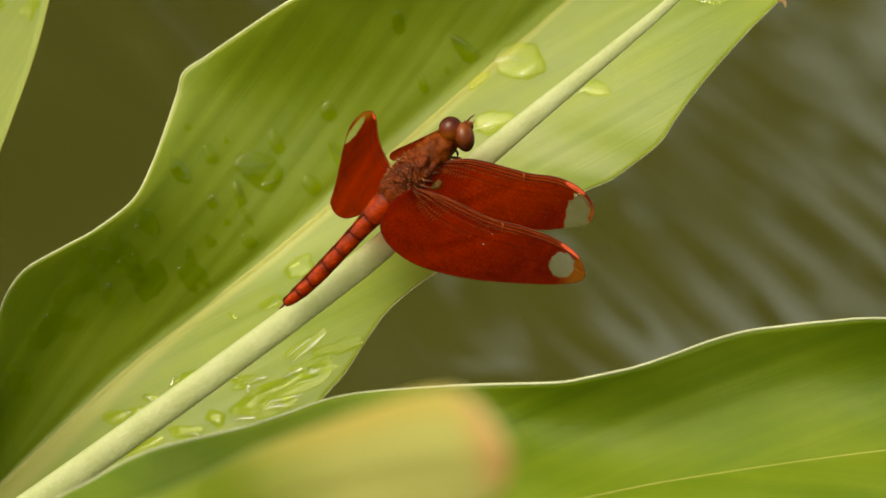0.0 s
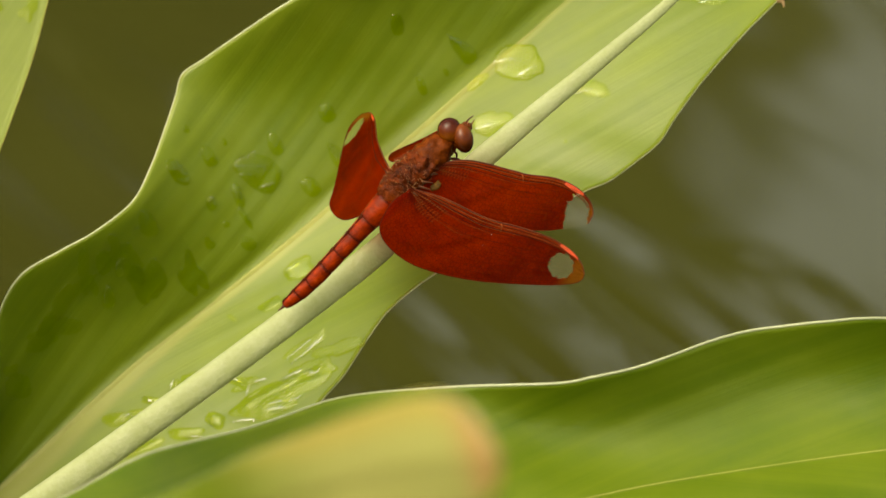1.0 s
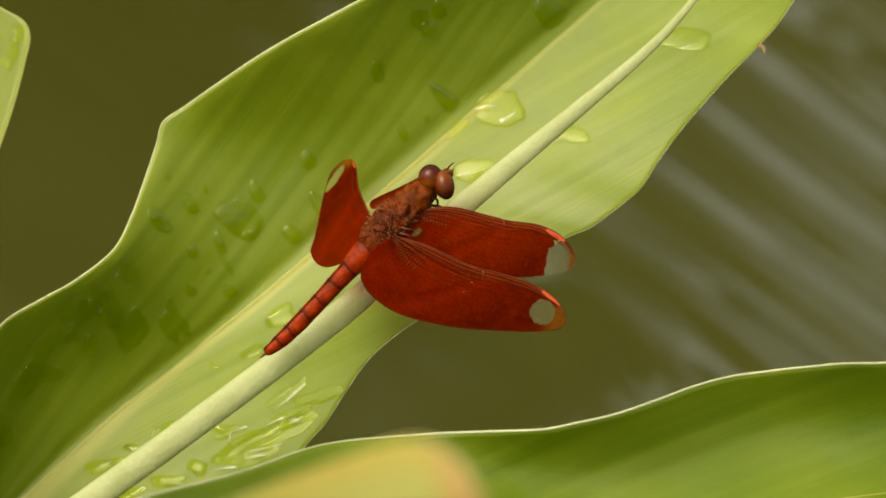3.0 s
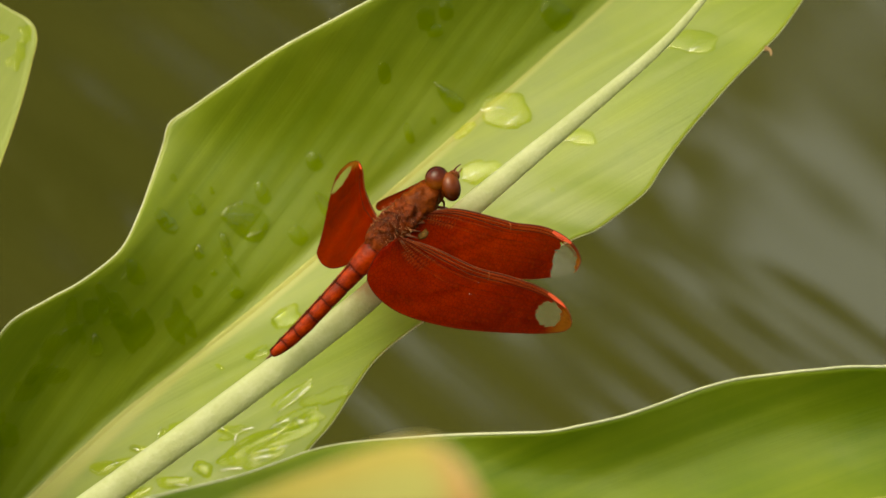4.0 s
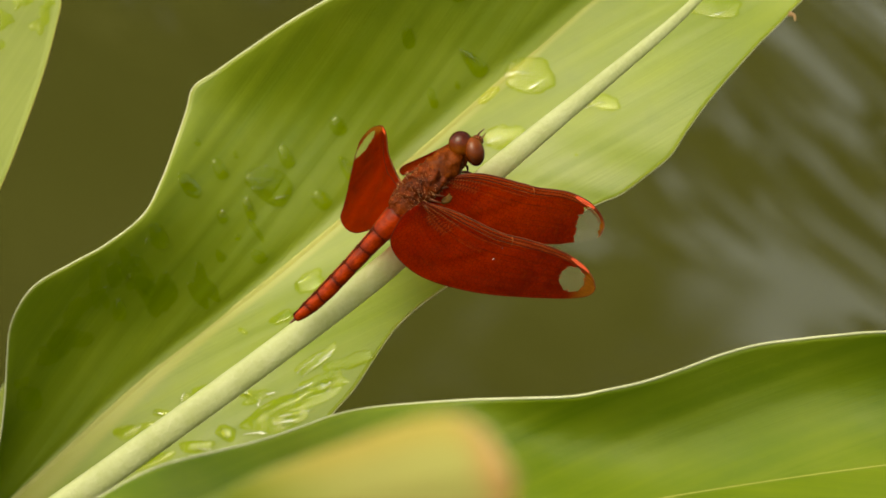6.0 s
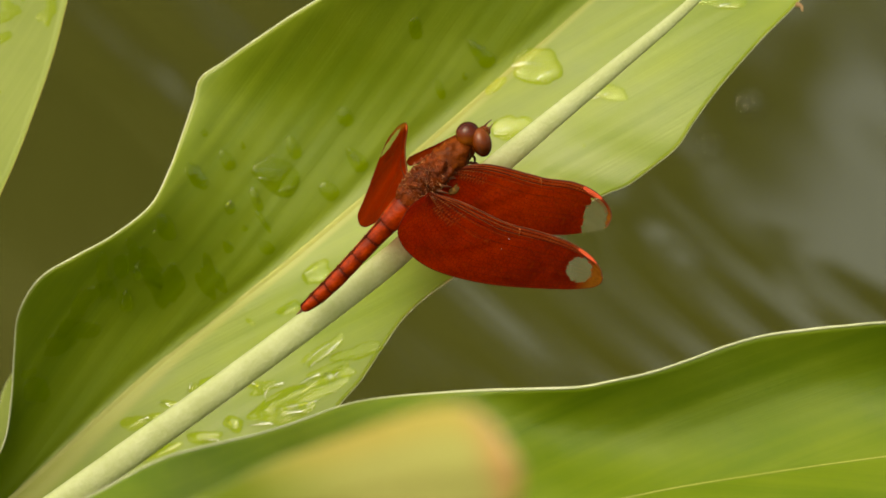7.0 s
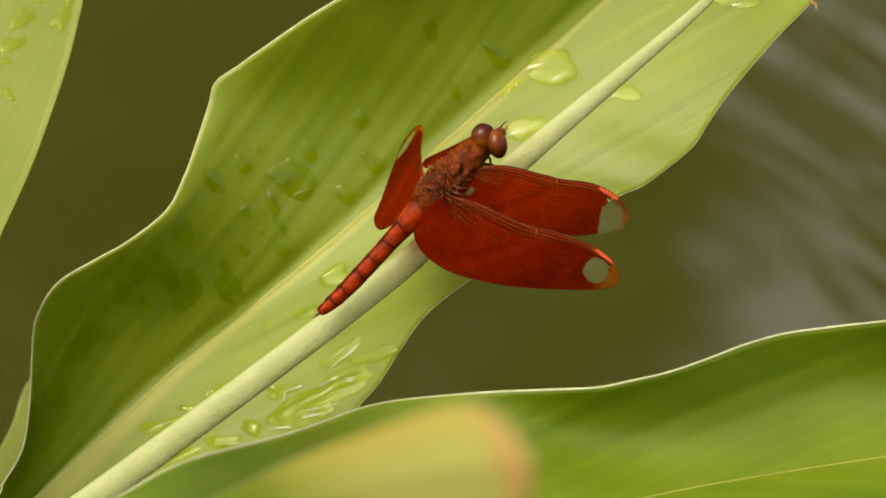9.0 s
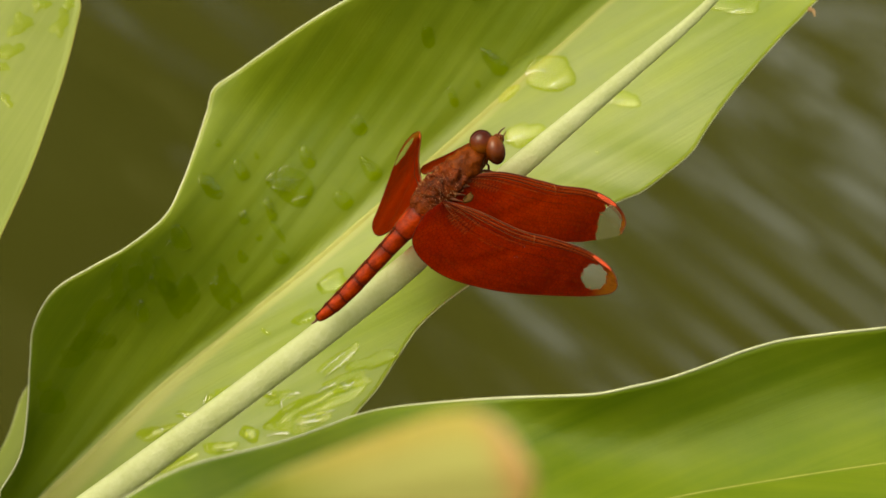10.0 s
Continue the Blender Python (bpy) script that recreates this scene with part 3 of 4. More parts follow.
# ---- dragonfly ----
def wing_mesh(root, angle, lead, trail, hole, spot, rim=1.0):
    """Wing laid flat, its span along x: membrane, clear window, veins, spot. Points on the stand; root and angle carry them over."""
    rot = np.array([[math.cos(angle), math.sin(angle)], [-math.sin(angle), math.cos(angle)]])

    def local(pts):
        return (np.array([p[:2] for p in pts]) - np.array(root[:2])) @ rot.T
    nu, nv = 240, 64
    a, b = smooth_line(local(lead), nu), smooth_line(local(trail), nu)
    verts, uvs = [], []
    for i in range(nu):
        for k in range(nv):
            g = k / (nv - 1)
            p = a[i] * (1 - g) + b[i] * g
            u = i / nu
            z = 0.16 * math.sin(g * 30) * (1 - g) * math.exp(-g * 2.2) + 0.5 * math.sin(math.pi * g) * (1 - u)
            # a crease that runs obliquely from the node of the front edge, and shallow furrows along the rear veins
            z += 0.35 * math.exp(-((u - 0.52 + 0.3 * g) / 0.05) ** 2) * math.sin(math.pi * g)
            z += 0.07 * math.sin(g * 22 + 3 * u) * math.sin(math.pi * min(1, 1.5 * u)) * g
            verts.append((p[0], p[1], z))
            uvs.append((i / (nu - 1), g))
    hc, hr = local([hole[0]])[0], hole[1]
    red, clear = [], []
    lean = radians(hole[2]) if len(hole) > 2 else 0.0

    def in_hole(c, grow=0.0):
        dx, dy = c[0] - hc[0], c[1] - hc[1]
        dx, dy = dx * math.cos(lean) + dy * math.sin(lean), dy * math.cos(lean) - dx * math.sin(lean)
        e = (dx / (hr[0] + grow)) ** 2 + (dy / (hr[1] + grow)) ** 2
        return e + 0.30 * noise.noise(Vector((c[0] * 1.9, c[1] * 1.9, 2.0))) + 0.42 * noise.noise(Vector((c[0] * 4.1, c[1] * 4.1, 7.0))) < 1
    for i in range(nu - 1):
        for k in range(nv - 1):
            q = i * nv + k
            f = (q, q + 1, q + nv + 1, q + nv)
            c = np.mean([verts[j][:2] for j in f], axis=0)
            (clear if k > 3 and in_hole(c) else red).append(f)
    costa = tube(np.c_[a, np.zeros(nu) + 0.05], np.linspace(0.17, 0.10, nu), 6)
    veins = [tube(np.c_[b, np.zeros(nu)][:int(nu * rim)], 0.07, 5)]
    grid = np.array(verts).reshape(nu, nv, 3)
    pale = []
    for g, stop, r in ((0.05, 0.8, 0.07), (0.10, 0.92, 0.09), (0.16, 0.6, 0.05), (0.30, 0.7, 0.025)):
        end = int(nu * stop)
        line = np.array([grid[i, min(nv - 1, int(round((nv - 1) * (g + 0.25 * g * (i / nu) ** 2))))] for i in range(1, end, 3)])
        line[:, 1] = np.convolve(np.pad(line[:, 1], 2, 'edge'), np.ones(5) / 5, 'valid')
        veins.append(tube(line + (0, 0, 0.06), np.linspace(r * 1.5, r * 0.7, len(line)), 5))
    fine = []
    for g in np.linspace(0.22, 0.95, 9):
        i0, k1 = 6, g * (nv - 1)
        run = []
        for i in range(i0, nu - 6, 4):
            k = min(nv - 1.001, k1 * (0.55 + 0.45 * min(1, i / (0.45 * nu))))
            run.append(grid[i, int(k)] * (1 - k % 1) + grid[i, int(k) + 1] * (k % 1) + (0, 0, 0.03))
        run = [p for p in run if not in_hole(p, 0.15)]
        fine.append(tube(run, 0.016, 3))
    for i in range(10, nu - 8, 4):
        for j in range(5, nv - 6, 5):
            j2 = j + (i // 4) % 3
            if in_hole(grid[i, j2], 0.3):
                continue
            fine.append(tube([grid[i, j2] + (0, 0, 0.03), grid[i + (i // 4) % 2, min(nv - 1, j2 + 4)] + (0, 0, 0.03)], 0.011, 3))
    # lighter veins between the dark ones, rungs behind the front edge, and the fan of short rungs at the root
    for g, stop, r in ((0.025, 0.86, 0.035), (0.075, 0.9, 0.035), (0.13, 0.62, 0.032), (0.21, 0.5, 0.022), (0.38, 0.45, 0.015)):
        run = np.array([grid[i, int(round((nv - 1) * g * (0.8 + 0.3 * i / nu)))] + (0, 0, 0.09) for i in range(3, int(nu * stop), 4)])
        run[:, 1] = np.convolve(np.pad(run[:, 1], 2, 'edge'), np.ones(5) / 5, 'valid')
        pale.append(tube(run, np.linspace(r * 1.3, r * 0.6, len(run)), 4))
    for i in range(6, int(nu * 0.86), 4):
        pale.append(tube([grid[i, 0] + (0, 0, 0.05), grid[i, 3] + (0, 0, 0.08), grid[i, 7] + (0, 0, 0.05)], 0.024, 4))
    for i in range(6, 62, 4):
        for k in (9, 15, 21):
            if k < 12 + i // 3:
                veins.append(tube([grid[i, k] + (0, 0, 0.07), grid[i + 1, k + 3] + (0, 0, 0.12), grid[i + 2, k + 6] + (0, 0, 0.07)], 0.035, 4))
                pale.append(tube([grid[i + 2, k] + (0, 0, 0.10), grid[i + 3, k + 4] + (0, 0, 0.10)], 0.022, 4))
    # the thickened node half way along the front edge
    node = int(nu * 0.5)
    pale.append(tube([grid[node - 4, 0] + (0, 0, 0.08), grid[node, 3] + (0, 0, 0.2), grid[node + 5, 10] + (0, 0, 0.1)], (0.07, 0.10, 0.02), 6))
    s0, s1 = int(nu * spot[0]), int(nu * spot[1])
    sv, sf = [], []
    for i in range(s0, s1 + 1):
        for g in (0.1, 3.0 + 2.0 * math.sin(math.pi * (i - s0) / (s1 - s0))):
            k = min(nv - 2, int(g))
            p = grid[i, k] * (1 - (g - k)) + grid[i, k + 1] * (g - k)
            sv += [p + (0, 0, 0.14), p + (0, 0, -0.12)]
    for i in range(s1 - s0):
        q = 4 * i
        sf += [(q, q + 2, q + 6, q + 4), (q + 1, q + 5, q + 7, q + 3), (q, q + 4, q + 5, q + 1), (q + 2, q + 3, q + 7, q + 6)]
    return verts, uvs, red, clear, joined(veins), joined(pale), (sv, sf), joined(fine), costa


def build_wing(name, mesh, parent, m, label):
    verts, uvs, red, clear, veins, pale, spot, fine, costa = mesh
    w = part(name, verts, red, WING, parent, label, uvs, m=m)
    if clear:
        part("clear_window", verts, clear, CLEAR, w, "clear window near the wing tip", uvs)
    part("vein", *veins, VEIN, w, "dark red longitudinal veins")
    part("front_vein", *costa, COSTA, w, "thick orange-brown front vein")
    part("fine_vein", *fine, VEIN_FINE, w, "fine net of veins", kind="stuff")
    part("cross_vein", *pale, VEIN_PALE, w, "pale cross veins", kind="stuff")
    part("wing_spot", *spot, STIGMA, w, "bright red spot on the front edge", smooth=False)
    return w


def turn_of(span, back):
    """The turn that lays a wing's span along one direction and its hind edge along another."""
    x = Vector(span).normalized()
    y = -Vector(back)
    y = (y - x * y.dot(x)).normalized()
    return Matrix((x, y, x.cross(y))).transposed().to_4x4()


FORE_LEAD = ((-1.96, 13.37, 0), (4.1, 14.08, 0), (10.78, 12.56, 0), (13.45, 11.85, 0), (17.91, 11.23, 0), (21.03, 9.89, 0), (23.08, 7.93, 0), (23.79, 5.88, 0), (23.08, 4.19, 0))
FORE_TRAIL = ((-2.49, 12.74, 0), (-3.74, 10.25, 0), (-1.96, 7.48, 0), (3.21, 4.9, 0), (9.45, 3.48, 0), (15.68, 3.03, 0), (19.25, 3.3, 0), (21.47, 3.56, 0), (23.08, 4.19, 0))
HIND_LEAD = ((-4.99, 9.8, 0), (0.53, 8.02, 0), (7.22, 4.9, 0), (12.12, 3.56, 0), (17.02, 1.87, 0), (20.32, -0.18, 0), (21.92, -2.23, 0), (22.37, -3.83, 0))
HIND_TRAIL = ((-5.35, 9.36, 0), (-7.48, 7.93, 0), (-9.18, 5.44, 0), (-9.8, 3.21, 0), (-8.38, 0.53, 0), (-4.81, -2.14, 0), (0.53, -3.92, 0), (6.77, -4.99, 0), (15.68, -5.52, 0), (20.32, -5.35, 0), (21.92, -4.72, 0), (22.37, -3.83, 0))
# the far pair, span along x, hind edge towards -y
FAR_HIND_LEAD = ((-0.4, 0.4), (3.5, 0.6), (10.5, 0.6), (18.8, 1.0), (25.9, 2.1), (29.7, 2.2), (31.3, 1.9))
FAR_HIND_TRAIL = ((-1.0, 0), (-2.6, -1.7), (-3.0, -4.4), (-2.0, -6.8), (-0.2, -8.5), (2.7, -10.1), (7.4, -11.1), (12.7, -11.1), (15.6, -9.8), (19.2, -8.2), (23.9, -6.4), (29.3, -4.2), (33.1, -2.0), (33.3, 0.4), (31.3, 1.9))
FAR_FORE_LEAD = ((0, 0), (-0.6, 1.1), (2.3, 1.8), (5.7, 2.2), (10.9, 2.0))
FAR_FORE_TRAIL = ((-1.0, -0.8), (-1.6, -3.0), (-1.2, -5.2), (2.0, -6.9), (12.4, -7.3), (20.2, -6.9), (22.2, -5.9), (15.4, -2.0), (10.9, 2.0))
BODY = np.array((-5.25, 11.47, 3))


def at_body(p):
    return np.array(p, float) - BODY


def build_dragonfly():
    d = thing("dragonfly", STAND @ Matrix.Translation(Vector(BODY) * MM), "red dragonfly with dark red wings perched on a pale green stalk", "dragonfly")
    axis = np.array((0.74, 0.66, 0.06))
    side = np.array((0.60, -0.68, 0.42))
    back = np.cross(side, axis)
    back /= np.linalg.norm(back)
    # thorax
    spine = smooth_line([at_body(q) for q in ((-8.9, 7.92, 2.0), (-7.29, 9.34, 2.4), (-5.07, 11.38, 2.8), (-3.02, 13.51, 3.2), (-1.6, 14.9, 3.3))], 90)
    girth = np.interp(np.linspace(0, 1, 90), (0, 0.1, 0.35, 0.65, 0.88, 1), (2.0, 2.6, 3.0, 3.0, 2.75, 2.2))
    v, f = tube(spine, girth, 72, 0.95)
    v = [np.array(p) + 0.50 * np.array(noise.noise_vector(Vector(p) * 0.8)) + 0.26 * np.array(noise.noise_vector(Vector(p) * 2.2)) + 0.10 * np.array(noise.noise_vector(Vector(p) * 6.0)) for p in v]
    part("thorax", v, f, THORAX, d, "rugged brown-red thorax with fine hairs")
    collar = smooth_line([at_body(q) for q in ((-3.8, 13.2, 2.9), (-1.9, 14.8, 3.1), (0, 16.27, 3.2), (1.5, 17.2, 3.2))], 50)
    v, f = tube(collar, np.interp(np.linspace(0, 1, 50), (0, 0.3, 0.65, 0.85, 1), (2.4, 2.75, 2.5, 2.0, 1.2)), 48, 0.95)
    v = [np.array(p) + 0.34 * np.array(noise.noise_vector(Vector(p) * 0.8)) + 0.12 * np.array(noise.noise_vector(Vector(p) * 2.6)) for p in v]
    part("prothorax", v, f, PRONOTUM, d, "mottled orange-brown shoulder")
    rng = random.Random(3)
    hairs = []
    for _ in range(340):
        a, z = rng.uniform(-1.7, 1.7), rng.uniform(-1, 1)
        n = back * math.cos(a) + side * math.sin(a)
        o = at_body((-5.07, 11.56, 3.0)) + axis * 4.4 * z + n * 2.9 * math.sqrt(max(0, 1 - (z * 0.92) ** 2))
        tip = o + n * rng.uniform(0.3, 0.9) + axis * rng.uniform(-0.5, 0.6) + np.cross(n, axis) * rng.uniform(-0.5, 0.5)
        hairs.append(tube([o - n * 0.3, (o + tip) / 2 + n * 0.08, tip], (0.024, 0.020, 0.008), 4))
    part("hair", *joined(hairs), HAIR, d, "fine pale brown hairs", kind="stuff")
    # raised ridges and wing hinges on the back
    ridges = []
    for z, s in ((-3.2, 0.5), (-2.0, 0.9), (-0.8, 1.0), (0.5, 1.0), (1.8, 0.9), (2.9, 0.7)):
        pts = []
        for a in np.linspace(-1.1 * s, 1.25 * s, 9):
            n = back * math.cos(a) + side * math.sin(a)
            pts.append(at_body((-5.07, 11.56, 2.9)) + axis * (z + 0.5 * math.cos(a * 3.3 + z)) + n * 2.9 * math.sqrt(max(0.1, 1 - (z / 5.0) ** 2)))
        ridges.append(tube(smooth_line(pts, 18), np.interp(np.linspace(0, 1, 18), (0, 0.5, 1), (0.12, 0.22, 0.10)), 8, 0.8))
    part("ridge", *joined(ridges), THORAX, d, "raised ridges between the wing hinges")
    v, f = ball(at_body((-1.07, 10.22, 4.4)), (side, back, axis), (0.8, 0.28, 1.0), 12, 18, 0.45, 7)
    part("flank_patch", v, f, skin_material("flank_ochre", (0.025, 0.010, 0.001), (0.11, 0.052, 0.006), 0.5, 1500, 0.8, 0.0003, gloss=0.1), d, "ochre patch on the flank")
    for a, b in (((-3.73, 10.93, 4.4), (-1.42, 10.57, 4.9)), ((-4.09, 10.22, 4.6), (-1.78, 9.5, 5.2)), ((-2.84, 12.35, 4.6), (-0.53, 12.88, 4.6)), ((-3.02, 11.82, 4.6), (-0.71, 11.99, 4.7)), ((-4.98, 9.51, 4.4), (-3.73, 8.44, 5.2)), ((-5.51, 8.98, 4), (-4.62, 7.37, 5.2))):
        bend = (at_body(a) + at_body(b)) / 2 + (0, 0, 0.5)
        part("wing_hinge", *tube(smooth_line([at_body(a), bend, at_body(b)], 9), np.linspace(0.32, 0.1, 9), 7), LEG, d, "dark wing hinge")
    # head, turning on its neck
    neck = np.array((0.71, 16.98, 3.4))
    head = part("head", *ball((1.2, 0.4, -0.6), (side, back, axis), (1.5, 1.3, 1.3), 12, 18, 0.1, 5), PRONOTUM, d, "brown-red head between two large eyes")
    head.matrix_basis = Matrix.Translation(Vector(neck - BODY) * MM)

    def in_head(p):
        return np.array(p, float) - neck
    part("eye", *ball(in_head((1.24, 18.93, 4)), ((1, 0.25, 0), (-0.25, 1, 0), (0, 0, 1)), (1.95, 1.95, 1.9), 24, 34), EYE_BROWN, head, "glossy dark brown compound eye")
    part("eye", *ball(in_head((3.38, 17.59, 4.6)), ((0.9, 0.35, 0), (-0.3, 1, 0), (0, 0, 1)), (1.62, 2.35, 1.9), 24, 34), EYE_RED, head, "glossy red-brown compound eye")
    part("face", *ball(in_head((3.82, 19.29, 3.6)), ((1, 0.2, 0), (-0.2, 1, 0), (0, 0, 1)), (1.0, 0.95, 1.1), 10, 16, 0.1, 3), PRONOTUM, head, "red-brown face")
    part("antenna", *tube(smooth_line([in_head((3.82, 20, 4)), in_head((4.27, 20.62, 4.3)), in_head((4.98, 21.15, 4.6))], 8), np.linspace(0.17, 0.07, 8), 6), LEG, head)
    part("antenna", *tube(smooth_line([in_head((4.36, 19.48, 3)), in_head((4.89, 20.19, 2.6)), in_head((5.16, 20.64, 2.2))], 8), np.linspace(0.15, 0.06, 8), 6), LEG, head)
    tuft = []
    for _ in range(26):
        o = in_head((4, 19.46, 4.2)) + np.array((rng.uniform(-1.0, 0.9), rng.uniform(-0.7, 0.5), rng.uniform(-0.2, 0.3)))
        tuft.append(tube([o, o + (rng.uniform(-0.1, 0.5), rng.uniform(0.1, 0.6), rng.uniform(0.1, 0.5))], (0.032, 0.012), 4))
    part("face_hair", *joined(tuft), HAIR, head, "short pale hairs on the face", kind="stuff")
    # abdomen, segment by segment
    line = smooth_line([at_body(q) for q in ((-6.94, 9.16, 2.4), (-9.61, 6.67, 2.2), (-12.82, 3.29, 1.6), (-16.3, -0.45, 0.8), (-19.96, -4.28, 0), (-22.91, -7.04, -0.6), (-25.32, -8.92, -1))], 121)
    width = np.interp(np.linspace(0, 1, 121), (0, 0.13, 0.3, 0.5, 0.7, 0.86, 0.96, 1), (2.3, 2.05, 1.52, 1.38, 1.36, 1.2, 0.82, 0.4))
    cuts = (0, 10, 30, 46, 62, 76, 93, 105, 118)
    for k in range(len(cuts) - 1):
        i0, i1 = cuts[k], cuts[k + 1]
        r = width[i0:i1 + 1].copy()
        g = np.linspace(0, 1, len(r))
        r *= 0.97 + 0.04 * np.sin(math.pi * np.clip(g, 0.0, 1)) ** 0.4
        uvs = [(i / (len(r) - 1), j / 20) for i in range(len(r)) for j in range(20)]
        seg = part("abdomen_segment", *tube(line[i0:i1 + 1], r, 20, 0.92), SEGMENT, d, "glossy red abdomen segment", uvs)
        if k > 1:
            ring = [line[i0] * (1 - g) + line[i0 + 1] * g for g in (-0.45, 0.0, 0.45)]
            part("joint", *tube(ring, width[i0] * 0.965, 18, 0.93), SEGMENT_RIDGE, seg, "dark joint ring")
            along = line[i1] - line[i0]
            along /= np.linalg.norm(along)
            out = -np.cross((0, 0, 1.0), along)
            stripe = [line[i] + out * width[i] * 0.80 + np.array((0, 0, 0.55 * width[i])) for i in range(i0, i1 + 1, 2)]
            part("side_stripe", *tube(stripe, np.interp(np.linspace(0, 1, len(stripe)), (0, 0.5, 1), (0.36, 0.15, 0.24)), 8, 0.6), SEGMENT_RIDGE, seg, "dark side stripe")
    for s in (-1, 1):
        o = line[117]
        part("tail_clasper", *tube(smooth_line([o + (0.15 * s, 0.15 * s, 0), o + (-0.5 + 0.25 * s, -0.5 + 0.2 * s, 0.1), o + (-1.1, -0.9, 0.0)], 8), np.linspace(0.28, 0.08, 8), 7), LEG, d, "small brown tail clasper")
    # legs holding the stalk
    feet = ((-2.14, 6.16, -3.6), (0.98, 8.84, -3.7), (3.75, 11.88, -3.6), (-4.38, 5, -4.5), (-0.8, 8.58, -4.6), (2.5, 12.95, -3.9))
    hips = ((-4.99, 10.33, 0.6), (-3.03, 12.11, 0.6), (-0.8, 14.34, 0.8), (-5.88, 10.96, -0.2), (-3.74, 12.92, -0.2), (-1.69, 15.06, 0.2))
    knees = ((-1.43, 8.11, -0.6), (0.71, 10.96, -0.2), (2.85, 14.16, 1.2), (-5.27, 7.95, -3), (-2.86, 10.63, -3.4), (2.14, 15.42, -0.5))
    for h, k, g in zip(hips, knees, feet):
        v, f = tube(smooth_line([at_body(h), (at_body(h) + at_body(k)) / 2 + (0.2, 0.2, 0.4), at_body(k), (at_body(k) + at_body(g)) / 2, at_body(g)], 20), np.linspace(0.3, 0.1, 20), 7)
        part("leg", v, f, LEG, d, "thin dark jointed leg")
    # wings
    hind_root, fore_root = (-4.97, 9.68, 5), (-1.96, 13.06, 4.2)
    hind_turn, fore_turn = radians(-26.0), radians(-14.0)
    hind = wing_mesh(hind_root, hind_turn,
                     HIND_LEAD, HIND_TRAIL,
                     ((18.71, -2.49, 0), (1.95, 2.0)), (0.80, 0.915))
    fore = wing_mesh(fore_root, fore_turn, FORE_LEAD, FORE_TRAIL,
                     ((21.12, 5.44, 0), (1.85, 3.6)), (0.72, 0.83), 0.82)
    worn = wing_mesh((0, 0), 0.0, FAR_HIND_LEAD, FAR_HIND_TRAIL, ((30.0, -1.9), (2.9, 1.5), 51), (0.84, 0.955))
    whole = wing_mesh((0, 0), 0.0, FAR_FORE_LEAD, FAR_FORE_TRAIL, ((60, 60), (0.5, 0.5)), (0.72, 0.78))
    build_wing("hind_wing", hind, d, Matrix.Translation(Vector(at_body(hind_root)) * MM) @ pose(0, 0, 0, 0, 2, math.degrees(hind_turn)), "dark red hind wing spread beside the body")
    build_wing("fore_wing", fore, d, Matrix.Translation(Vector(at_body(fore_root)) * MM) @ pose(0, 0, 0, 0, 3, math.degrees(fore_turn)), "dark red fore wing with a worn clear tip")
    left_hind = build_wing("hind_wing", worn, d, Matrix(), "red hind wing drooping on the far side")
    build_wing("fore_wing", whole, d, Matrix.Translation(Vector(at_body((-1.69, 17.37, 0.5))) * MM) @ turn_of((-0.035, 0.065, -0.99), (-0.86, -0.5, -0.1)), "red fore wing drooping forward, seen edge-on")
    return d, head, left_hind


# ---- the stalk ----
def build_stalk():
    base = np.array((-63.68, -39.44, -6))
    t = thing("stalk", STAND @ Matrix.Translation(Vector(base) * MM), "smooth pale green tapering stalk rising past a leaf", "stalk")
    low = smooth_line([np.array(q) - base for q in (to_world_down(*(-104.11, -68.33, -6), -0.05), (-104.11, -68.33, -6), (-80.85, -51.61, -6), (-63.68, -39.44, -6), (-38.82, -21.73, -6), (-23.61, -10.55, -6), (-14.13, -3.31, -6), (-10.02, 0, -6), (-3.94, 5.46, -6))], 90)
    v, f = tube(low, np.interp(np.linspace(0, 1, 90), (0, 0.7, 0.86, 0.97, 1), (3.0, 2.5, 2.2, 2.15, 1.8)), 28, 0.55)
    part("sheath", v, f, STALK, t, "thicker pale sheath at the lower half")
    up = smooth_line([np.array(q) - base for q in ((-11.09, -0.89, -6), (-2.15, 7.07, -6), (6.62, 14.67, -6), (15.3, 21.93, -7), (24.18, 29.19, -8), (35.77, 38.91, -10), (42.73, 46.32, -12), (49.08, 54.92, -14))], 60)
    v, f = tube(up, np.interp(np.linspace(0, 1, 60), (0, 0.3, 0.55, 0.78, 1), (2.0, 1.85, 1.3, 0.78, 0.3)), 24, 0.55)
    part("tip", v, f, STALK, t, "narrow pale tip")
    return t


